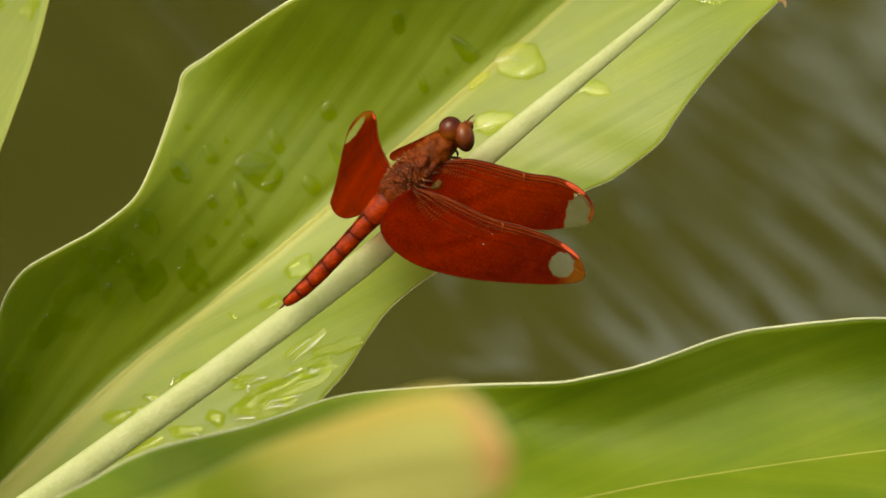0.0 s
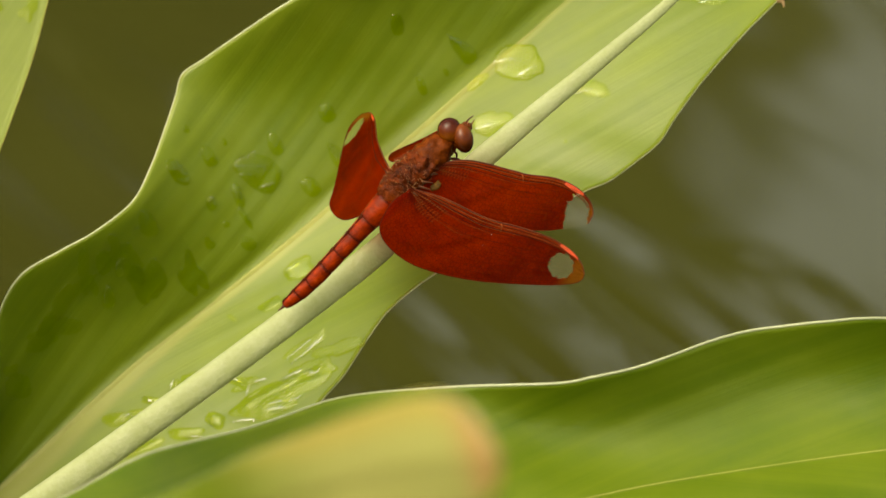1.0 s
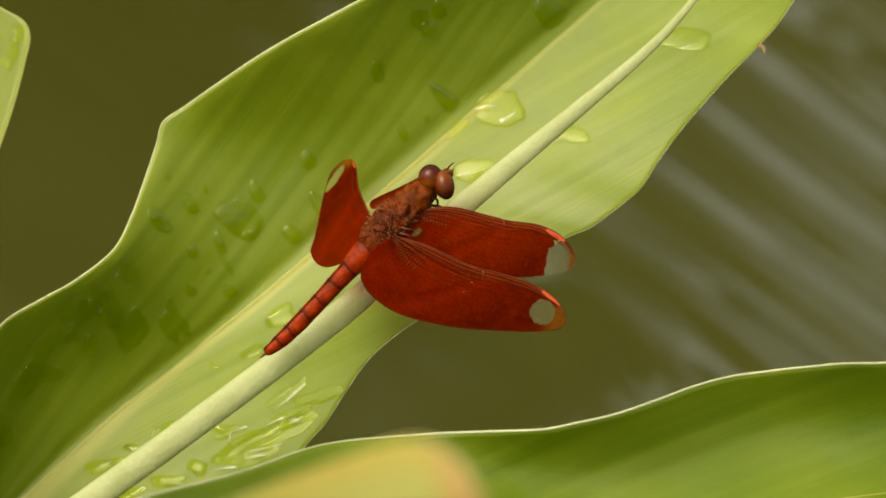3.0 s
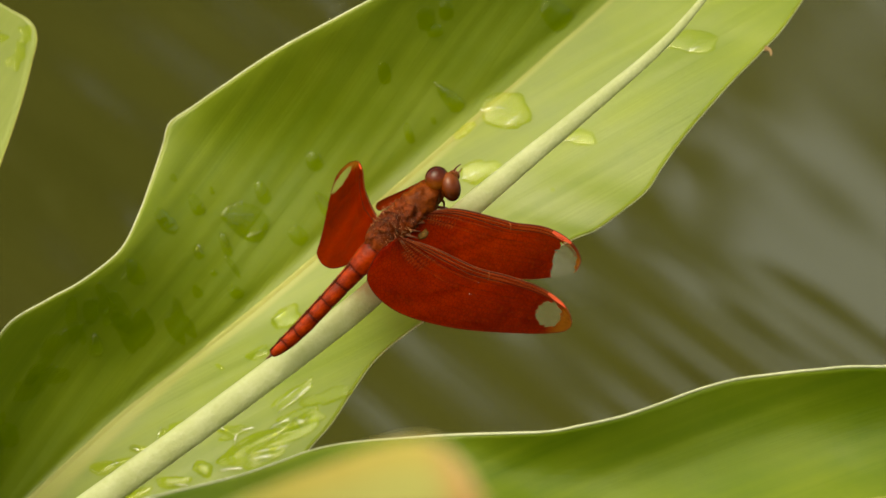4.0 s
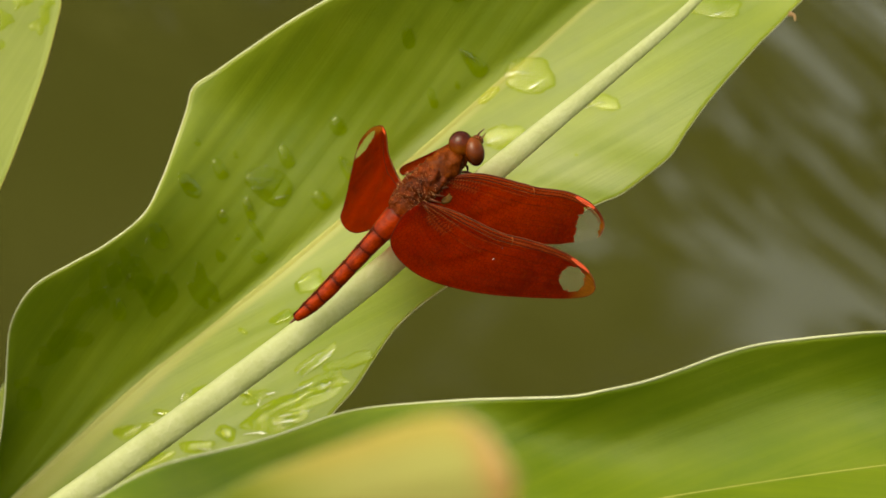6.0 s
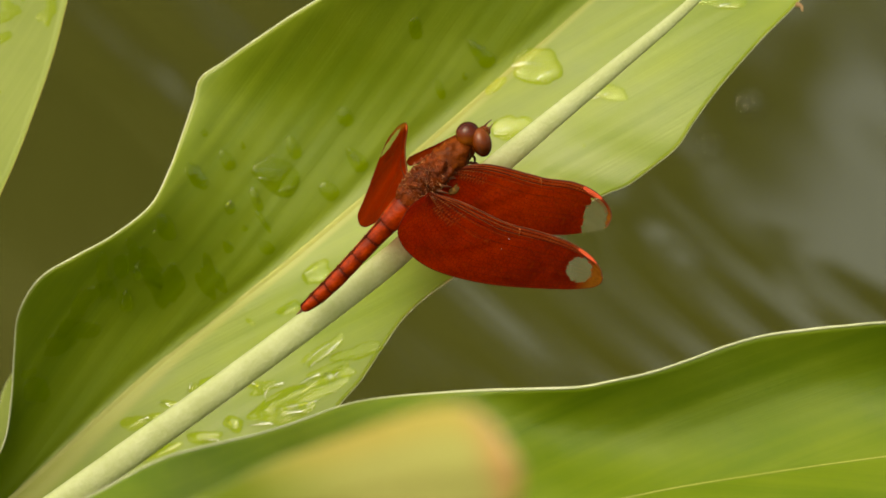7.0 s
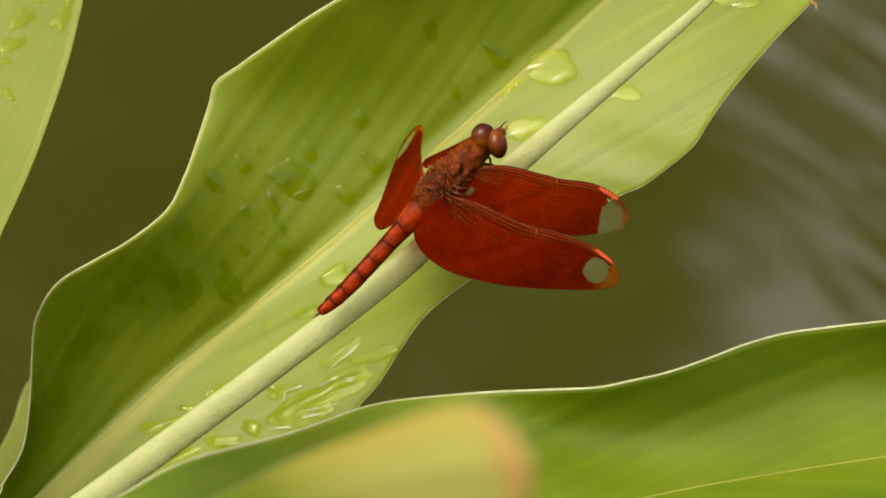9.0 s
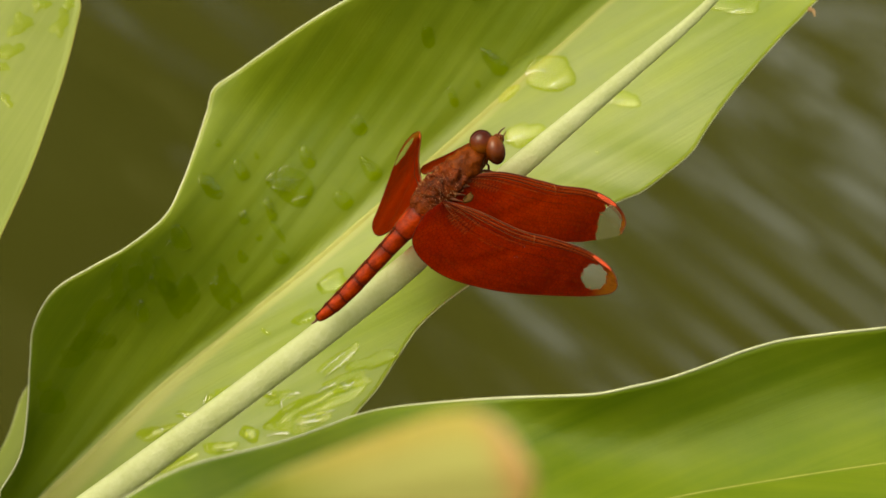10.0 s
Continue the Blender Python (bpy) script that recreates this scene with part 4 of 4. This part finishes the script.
# ---- layout ----
water = build_water()
bubbles = [build_bubble(1.9), build_bubble(1.2)]
build_unseen_bank()
build_leaf("leaf", "broad wavy-edged green leaf with a yellow midrib, wet with rain",
           [(-122, -82.51, -30, 0), (-97.3, -60.59, -36, 0.14), (-71.88, -39.04, -38, 0.3), (-48.44, -17.79, -38, 0.42), (-26.27, -0.27, -38, 0.53), (-0.36, 21.89, -38, 0.66), (11.96, 32.88, -40, 0.72), (20.67, 40.69, -42, 0.77), (28.2, 47.24, -44, 0.81), (56.3, 73.14, -52, 0.91), (89.3, 103.63, -60, 1)],
           [(-122, -82.51, -30, 0), (-101.18, -56.22, -31, 0.1), (-81.15, -41.66, -30, 0.19), (-76.2, -35.29, -29, 0.23), (-73.07, -29.74, -28, 0.27), (-71.94, -22.56, -27, 0.31), (-71.43, -15.03, -25.5, 0.35), (-70.64, -9.22, -24, 0.38), (-67.22, -3.71, -22.5, 0.41), (-61.06, 0, -22, 0.44), (-55.64, 2.98, -22, 0.465), (-49.57, 7.87, -24.5, 0.5), (-46.6, 13.69, -28, 0.53), (-44.87, 18.62, -31, 0.555), (-42.82, 24.82, -32.5, 0.585), (-41.73, 28.45, -32.5, 0.605), (-38.16, 30.9, -32, 0.63), (-33.22, 34.22, -30, 0.66), (-24.29, 39.95, -27, 0.71), (-12.14, 46.47, -26.5, 0.77), (15.08, 60.96, -31.5, 0.87), (56.6, 82.79, -50, 0.95), (89.3, 103.63, -60, 1)],
           [(-122, -82.51, -30, 0), (-88.94, -71.31, -23, 0.1), (-57.3, -57.76, -23, 0.19), (-39.2, -45.98, -22, 0.26), (-23.83, -30.15, -21, 0.35), (-19.32, -23.83, -21, 0.39), (-15.89, -19.95, -21, 0.42), (-12.1, -14.17, -21, 0.45), (-8.49, -9.39, -22, 0.48), (-2.62, -4.61, -23, 0.52), (5.97, 0.54, -24, 0.56), (15.93, 5.97, -25, 0.6), (23.17, 9.59, -25, 0.63), (26.88, 11.13, -25, 0.65), (31.13, 14.21, -25, 0.67), (34.86, 17.3, -26, 0.69), (37.33, 21.02, -27, 0.71), (40.44, 25.3, -28, 0.73), (43.45, 28.94, -29, 0.75), (49.05, 35.15, -31, 0.78), (54.02, 40.11, -33, 0.8), (59.4, 46.65, -36, 0.83), (75.07, 70.93, -52, 0.92), (89.3, 103.63, -60, 1)],
           LEAF, count=300, rows=44, sag=(((0.2, 0.4, 0.5, 0.58, 0.66, 0.74, 0.82), (-2.6, -3.0, -2.2, -1.4, -1.4, -1.0, -1.0)), ((0, 1), (-1.0, -1.0))), pleat=(0.05, 0.04), folds=17, rib=(0.8, 0.3), groove=0.45, curl=0.6,
           stem=[to_world_down(*(-129.26, -88.87, -30), 0.12), to_world_down(*(-132.89, -91.59, -30), -0.05)])
build_leaf("leaf", "vivid green leaf with a fine white edge arching below the stalk",
           [(-70.03, -48.88, 110, 0), (-44.67, -48.44, 98, 0.15), (-19.88, -44.93, 75, 0.29), (1.38, -42.33, 52, 0.4), (21.77, -38.41, 36, 0.5), (38.43, -35.46, 28, 0.58), (68.98, -31.41, 20, 0.73), (98.82, -29.13, 10, 0.87), (130.63, -28.42, 0, 1)],
           [(-70.03, -48.88, 110, 0), (-60.28, -39.04, 105, 0.06), (-52.03, -34.18, 98, 0.12), (-46.02, -30.99, 92, 0.16), (-40.83, -29.27, 85, 0.2), (-30.07, -26.92, 66, 0.28), (-23.38, -24.93, 51, 0.33), (-18.22, -23.17, 42, 0.365), (-11.85, -22.04, 36, 0.4), (0, -21.22, 32, 0.46), (10.13, -20.96, 32, 0.505), (18.25, -20.7, 32, 0.55), (23.58, -19.73, 32, 0.575), (29.55, -18.45, 30, 0.605), (35.46, -16.55, 28, 0.635), (41.49, -14.38, 25, 0.665), (47.42, -12.82, 23, 0.695), (53.43, -12.04, 22, 0.72), (59.41, -11.42, 22, 0.75), (68.98, -10.91, 20, 0.79), (89.74, -12.28, 14, 0.87), (130.63, -28.42, 0, 1)],
           [(-70.03, -48.88, 110, 0), (-40.11, -57.1, 112, 0.2), (9.83, -60.09, 78, 0.45), (61.81, -51.7, 50, 0.7), (97.7, -43.69, 28, 0.87), (130.63, -28.42, 0, 1)],
           LEAF_DEEP, count=240, rows=24, sag=(((0.1, 0.3, 0.5), (4.0, 2.5, -5.5)), ((0, 1), (1.0, 1.0))), pleat=(0.08, 0.08), folds=14, rib=(0.22, 0.1), rim=(0.2, 0.2), key="lower",
           stem=[to_world_down(*(-80.5, -55.0, 110), 0.13), to_world_down(*(-87.2, -57.5, 110), -0.05)])
build_leaf("leaf", "pale green leaf with an upright edge and a few rain drops",
           [(-106.88, -22.99, 6, 0), (-97.31, 3.68, -12, 0.35), (-88.35, 29.12, -28.8, 0.65), (-82.54, 45.75, -39.6, 0.85), (-79.15, 54.14, -45, 1)],
           [(-106.88, -22.99, 6, 0), (-113.05, 3.67, -6, 0.35), (-107.08, 30.84, -24, 0.65), (-95.4, 47.61, -40.8, 0.85), (-79.15, 54.14, -45, 1)],
           [(-106.88, -22.99, 6, 0), (-87.71, -13.28, -0.6, 0.2), (-79.53, -4.83, -6.3, 0.34), (-75.78, 4.13, -12.3, 0.44), (-71.24, 14.52, -19.2, 0.54), (-67.64, 24.72, -25.9, 0.63), (-65.39, 32.06, -30.7, 0.69), (-63.91, 38.33, -34.8, 0.745), (-63.2, 42.5, -37.5, 0.78), (-64.45, 45.28, -39.3, 0.81), (-68.44, 47.61, -40.8, 0.85), (-79.15, 54.14, -45, 1)],
           LEAF_PALE, count=150, rows=18, margin=MARGIN_DRY, sag=(((0, 1), (0.5, 0.5)), ((0, 1), (0.5, 0.5))), pleat=(0.1, 0.05), folds=16, key="corner", rib=(1.2, 0.4),
           stem=[to_world_down(*(-111.54, -28.6, -10), 0.1), to_world_down(*(-113.33, -31.29, -10), -0.05)])
build_leaf("leaf", "pale green leaf showing behind a larger wavy leaf",
           [(-108.66, -73.01, -20.5, 0), (-90.58, -51.46, -53, 0.3), (-73.36, -32.66, -80.3, 0.6), (-57.35, -15.1, -105, 1)],
           [(-108.66, -73.01, -20.5, 0), (-102.31, -54.09, -49.1, 0.2), (-86.86, -39.9, -69.9, 0.4), (-78.8, -29.74, -84.5, 0.55), (-75.27, -20.14, -98, 0.72), (-68.8, -14.16, -106.3, 0.86), (-57.35, -15.1, -105, 1)],
           [(-108.66, -73.01, -20.5, 0), (-76.17, -60.19, -40, 0.3), (-59.05, -38.09, -72.5, 0.6), (-57.35, -15.1, -105, 1)],
           LEAF_PALE, count=90, rows=14, sag=(((0, 1), (0.5, 0.5)), ((0, 1), (0.5, 0.5))), folds=10, rib=(1.0, 0.3), key="behind",
           stem=[to_world_down(*(-119.41, -82.68, -70), 0.1), to_world_down(*(-121.27, -84.54, -70), -0.05)])
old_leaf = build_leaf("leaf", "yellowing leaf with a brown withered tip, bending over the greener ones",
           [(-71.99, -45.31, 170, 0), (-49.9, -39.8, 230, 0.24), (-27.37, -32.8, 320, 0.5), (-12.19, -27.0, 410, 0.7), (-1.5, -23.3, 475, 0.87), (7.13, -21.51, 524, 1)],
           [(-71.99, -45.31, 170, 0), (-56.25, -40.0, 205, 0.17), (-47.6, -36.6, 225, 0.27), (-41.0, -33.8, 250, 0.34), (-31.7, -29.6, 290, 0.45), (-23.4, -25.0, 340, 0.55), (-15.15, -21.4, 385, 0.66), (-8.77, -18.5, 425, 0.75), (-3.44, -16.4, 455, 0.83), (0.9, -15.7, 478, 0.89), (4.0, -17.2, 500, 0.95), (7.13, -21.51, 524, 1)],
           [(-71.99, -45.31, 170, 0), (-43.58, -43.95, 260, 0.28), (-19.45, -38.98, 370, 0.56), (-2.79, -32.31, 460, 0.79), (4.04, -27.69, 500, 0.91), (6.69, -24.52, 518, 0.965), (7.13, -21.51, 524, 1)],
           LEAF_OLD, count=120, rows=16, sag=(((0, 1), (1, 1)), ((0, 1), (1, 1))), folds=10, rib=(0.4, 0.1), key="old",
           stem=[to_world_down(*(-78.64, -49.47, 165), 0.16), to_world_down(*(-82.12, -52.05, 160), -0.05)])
nick = np.array((54.93, 39.83, -33)) - np.array((-122, -82.51, -30))
part("dry_nick", *tube(smooth_line([nick + (-0.9, 0.3, 0), nick, nick + (0.2, -0.9, 0.3)], 10), np.linspace(0.5, 0.15, 10), 7, 0.5), LEG_DRY, GRID["main"][0], "small dry brown nick in the edge")
stalk = build_stalk()
dragonfly, head, left_hind = build_dragonfly()

for x, y, radius in ((6.4, 0.7, 0.24), (7.7, 2.3, 0.17)):
    build_bead(x, y, 4.85, radius)

# rain drops: place on the stand, length, width, lean, taper, height, raggedness
# the large drops on the open part of the blade
for k, row in enumerate((
        (11.96, 29.63, 8.73, 5.3, -8, 0.3, 0.1, 0.8), (5.53, 26.45, 4.46, 1.43, 38, 0.2, 0.1, 0.5), (3.24, 31.72, 5.88, 2.49, -48, 0.45, 0.24, 0.15), (-28.94, 12.38, 8.02, 5.35, -24, 0.15, 0.17, 0.45),
        (-26.33, 16.91, 4.1, 2.23, -66, 0.2, 0.2, 0.1), (-36.77, 15, 3.92, 2.05, -62, 0.2, 0.2, 0.15), (-20.75, 10.11, 3.74, 2.67, -45, 0.15, 0.16, 0.15), (-18.11, 21.68, 3.21, 2.67, -60, 0.1, 0.12, 0.2),
        (-16.45, 15.07, 4.81, 2.41, -52, 0.45, 0.24, 0.25), (-36.45, 7.43, 2.32, 1.6, -60, 0.3, 0.28, 0.15), (-32.16, 8.74, 4.1, 1.69, -68, 0.2, 0.26, 0.5), (-31.02, 5.26, 4.46, 0.98, -55, 0, 0.3, 0.3)), 0):
    build_drop("main", *row, seed=k)
# smaller drops and films on the lobe
for k, row in enumerate((
        (-33.97, 4.2, 1.16, 1.07, 0, 0, 0.25, 0.1), (-36.66, 1.28, 2.32, 1.51, -60, 0.2, 0.14, 0.3), (-30.6, 1.16, 3.03, 1.96, -30, 0, 0.1, 0.5), (-46.44, 4.45, 4.63, 2.85, -72, 0.3, 0.12, 0.3),
        (-52.65, -7.19, 3.74, 2.23, -85, 0.3, 0.3, 0.1), (-50.94, -2.84, 2.67, 1.51, -80, 0.25, 0.3, 0.1), (-53.43, -1.75, 4.28, 2.49, -85, 0.1, 0.07, 0.5), (-46.67, -4.82, 7.66, 4.99, -60, -0.1, 0.06, 1.7),
        (-39.36, -3.79, 7.31, 3.3, -60, -0.1, 0.07, 1.8), (-66.89, -21.29, 4.46, 4.1, 0, 0, 0.08, 0.4), (-41.59, 12.44, 4.81, 2.67, -55, 0.1, 0.07, 0.5), (-40.31, 19.21, 1.43, 1.07, -60, 0, 0.15, 0.2)), 12):
    build_drop("main", *row, seed=k)
# drops near the upper end
for k, row in enumerate((
        (-34.26, 17.22, 1.43, 0.71, -70, 0.2, 0.15, 0.1), (-6.99, 35.61, 3.74, 2.14, -82, 0.1, 0.12, 0.2), (0.98, 42.34, 2.32, 2.67, -80, 0.1, 0.2, 0.2), (-3.2, 26.14, 3.74, 1.43, -72, 0.2, 0.12, 0.2),
        (0.73, 28.08, 1.43, 0.89, -70, 0, 0.12, 0.1), (7.81, 20.03, 5.88, 3.92, 18, 0.1, 0.075, 1.0), (23.17, 25.47, 6.06, 2.67, -8, 0.2, 0.07, 1.1), (41.42, 40.35, 8.55, 3.74, -4, 0, 0.075, 1.2),
        (20.06, 44.73, 5.35, 4.46, -40, 0.2, 0.16, 0.4), (-0.35, 44.13, 3.92, 3.03, -80, 0.1, 0.1, 0.3), (2.78, 45.36, 3.21, 2.32, -80, 0.1, 0.1, 0.3), (-22.6, -2.81, 5.52, 3.03, 32, 0, 0.12, 0.7)), 24):
    build_drop("main", *row, seed=k)
# drops along the stalk
for k, row in enumerate((
        (-33.16, -10.59, 1.78, 0.8, -35, 0, 0.25, 0.3), (-27.09, -8.48, 3.92, 1.96, 20, 0.1, 0.12, 0.6), (-51.59, -26.44, 4.28, 2.32, 12, 0, 0.12, 0.4), (-48.2, -25.48, 3.56, 1.25, 10, 0, 0.2, 0.6),
        (-45.88, -23.53, 3.56, 1.25, -12, 0, 0.25, 0.6), (-42.12, -21.06, 1.96, 1.25, 40, 0, 0.3, 0.5), (-39.62, -20, 3.92, 1.78, 14, 0, 0.2, 0.6), (-35.91, -26.62, 3.56, 2.49, -24, 0.2, 0.26, 0.6),
        (-40.56, -28.73, 5.88, 1.96, 8, 0, 0.2, 0.8), (-47.16, -31.01, 7.13, 1.6, 24, 0, 0.12, 0.7), (-16.07, -15.31, 7.6, 2.6, 22, -0.1, 0.13, 1.3), (19.47, 17.11, 0.62, 0.53, 0, 0, 0.3, 0.1)), 36):
    build_drop("main", *row, seed=k)
# thin wet film on the shaded half of the leaf
for k, row in enumerate(((-59.88, -8.31, 10.69, 3.03, 50, 0, 0.05, 1.7), (-51.4, -0.4, 4.4, 3.2, -70, 0, 0.06, 1.6), (-61.68, -12.76, 8.02, 4.46, 20, 0, 0.05, 1.7),
                         (-56.11, -3.7, 7.13, 2.67, -75, 0, 0.05, 1.6), (-48.97, -1.95, 6.24, 3.56, -60, 0, 0.05, 1.6), (-68.0, -18.8, 2.6, 2.0, 0, 0, 0.06, 1))):
    build_drop("main", *row, seed=400 + k, water=FILM)
# narrow ridges added to imitate sky glints on the water
# on the drops and round the puddle
for k, row in enumerate((
        (-30.09, 13.36, 4.81, 0.71, 0), (-30.54, 11.94, 3.56, 0.53, -8), (-27.52, 10.41, 3.03, 0.53, 20), (2.18, 33.06, 3.56, 0.62, -35), (10.18, 29.73, 4.81, 1.16, 4), (13.38, 28.02, 3.56, 0.62, 30),
        (6.56, 19.23, 3.56, 0.62, 20), (22.45, 24.76, 3.03, 0.53, 18), (41.68, 38.92, 2.67, 0.62, 12), (-20.46, -19.39, 2.32, 1.34, -30), (-23.67, -19.64, 3.74, 0.71, 24), (-19.48, -19.04, 1.78, 0.71, 50),
        (-24.57, -21.51, 2.32, 0.62, 35), (-25.92, -23.91, 7.66, 0.62, 10), (-26.64, -25.06, 3.92, 1.07, 8), (-31.28, -26.82, 3.92, 0.89, 6), (-28.93, -20.59, 2.85, 0.71, 12), (-32.67, -20.4, 2.67, 0.71, -22)), 0):
    build_drop("main", *row, 0.1, 0.36, 0.9, seed=300 + k, water=GLINT_WATER, lift=0.38 if k < 9 else 0.12)
# further added ridges for streaks and glints
for k, row in enumerate((
        (-30.63, -22.01, 1.96, 0.62, 70), (-36.27, -26.79, 1.78, 0.71, -80), (-21.6, -16.18, 6.77, 0.53, 38), (-22.67, -15.64, 5.17, 0.45, 38), (-19.99, -14.58, 4.46, 0.45, 38), (-49.63, -25.83, 1.78, 0.53, 10),
        (-46.41, -23.53, 2.67, 0.71, -20), (-42.66, -21.23, 2.14, 0.8, 70), (-39.49, -29.27, 3.03, 0.71, 0), (-16.8, 15.7, 3.21, 0.71, -50), (-32.25, 9.36, 3.03, 0.62, -66), (-36.53, 8.14, 1.07, 0.71, 60),
        (-51.11, -1.59, 1.25, 0.53, 80), (-52.91, -5.77, 1.07, 0.53, 80), (-48.41, 3.75, 0.89, 0.45, 60), (-30.71, 14.7, 1.07, 0.45, 70), (-29.64, 15.41, 0.89, 0.45, 60), (-23.31, -2.62, 3.56, 0.71, 30)), 18):
    build_drop("main", *row, 0.1, 0.36, 0.9, seed=300 + k, water=GLINT_WATER, lift=0.38 if k < 9 else 0.12)
# puddles on the lower half of the leaf, their skin drawn into ridges
for k, row in enumerate((
        (-26.2, -23.0, 14.2, 5.2, 24, 0.1, 0.06, 1.5, 0.35), (-20.6, -18.8, 7.0, 3.6, 22, 0.2, 0.08, 1.4, 0.5),
        (-21.6, -15.11, 8.6, 1.9, 38, 0, 0.08, 1.1, 0.3), (-31.2, -20.9, 5.0, 2.0, 10, 0, 0.1, 1.5, 0.3))):
    build_drop("main", *row, seed=200 + k)

for k, (p, length, width, angle) in enumerate((((-71.37, 38.31, 0), 4.2, 3.0, 30), ((-64.96, 38.4, 0), 4.4, 2.6, 60), ((-68.08, 41.52, 0), 3.0, 2.2, 40), ((-73.15, 34.13, 0), 4.2, 2.4, 30), ((-74.31, 31.63, 0), 2.2, 1.6, 0), ((-73.78, 26.55, 0), 3.0, 1.4, -30), ((-63.62, 41.97, 0), 2.2, 3.0, 10))):
    build_drop("corner", p[0], p[1], length, width, angle, 0.1, 0.09, 1.6, seed=90 + k)

# unseen trees, spaced to leave a gap of sky in the pond's reflection
for x, y, h, s, k in ((-1.92, 15.0, 13.0, 2.3, 1), (-5.6, 16.5, 14.0, 2.6, 2), (-8.9, 15.5, 12.0, 2.6, 3), (-12.8, 17.0, 14.0, 2.8, 4),
                      (7.4, 17.0, 13.0, 2.6, 5), (11.2, 15.5, 12.0, 2.5, 6), (-4.4, 20.0, 17.0, 3.0, 7), (-2.2, 18.0, 15.0, 2.4, 8)):
    build_unseen_tree(x, y, h, s, k)


def motions():
    # ripples drift across the pond
    walk(water, [(0.0, pose(0, 0, 0)), (5.0, pose(-0.45, -0.27, 0)), (10.0, pose(-0.90, -0.54, 0))])
    # two bubbles drift past with the current
    for ob, x, y in zip(bubbles, (0.0826, 0.0725), (0.7657, 0.7350)):
        walk(ob, [(t, pose(x + 0.0270 * (t - 7.5), y - 0.0433 * (t - 7.5), 0.0015)) for t in (0.0, 5.0, 10.0)])
    # the far hind wing drops forward
    root = Matrix.Translation(Vector(at_body((-8.01, 11.13, 1.2))) * MM)
    root_down = Matrix.Translation(Vector(at_body((-8.49, 11.18, 1.2))) * MM)
    spread = root @ turn_of((-0.16, 0.31, -0.935), (-0.70, -0.70, -0.11))
    folded = root_down @ turn_of((-0.051, 0.273, -0.961), (-0.651, -0.759, -0.186))
    walk(left_hind, [(0.0, spread), (5.7, spread), (6.05, spread), (6.5, folded), (10.0, folded)])
    # the withered leaf sways in the wind
    here = old_leaf.matrix_basis.copy()
    walk(old_leaf, [(t, Matrix.Translation(STAND.to_3x3() @ Vector((dx * MM, dy * MM, 0))) @ here) for t, dx, dy in (
        (0.0, 0, 0), (1.0, -1.1, -0.5), (2.0, 0.2, -0.5), (3.0, -1.0, -0.3), (4.0, -1.4, -0.1), (5.0, -0.6, -1.1), (7.0, -0.8, -1.2), (8.5, -1.6, -1.0), (10.0, -1.2, -0.9))])
    # the head tips for a moment
    rest = head.matrix_basis.copy()
    tipped = rest @ pose(0.00035, 0.0003, 0, 14, -10, 0)
    walk(head, [(0.0, rest), (1.6, rest), (1.8, tipped), (2.08, tipped), (2.2, rest), (10.0, rest)])


motions()
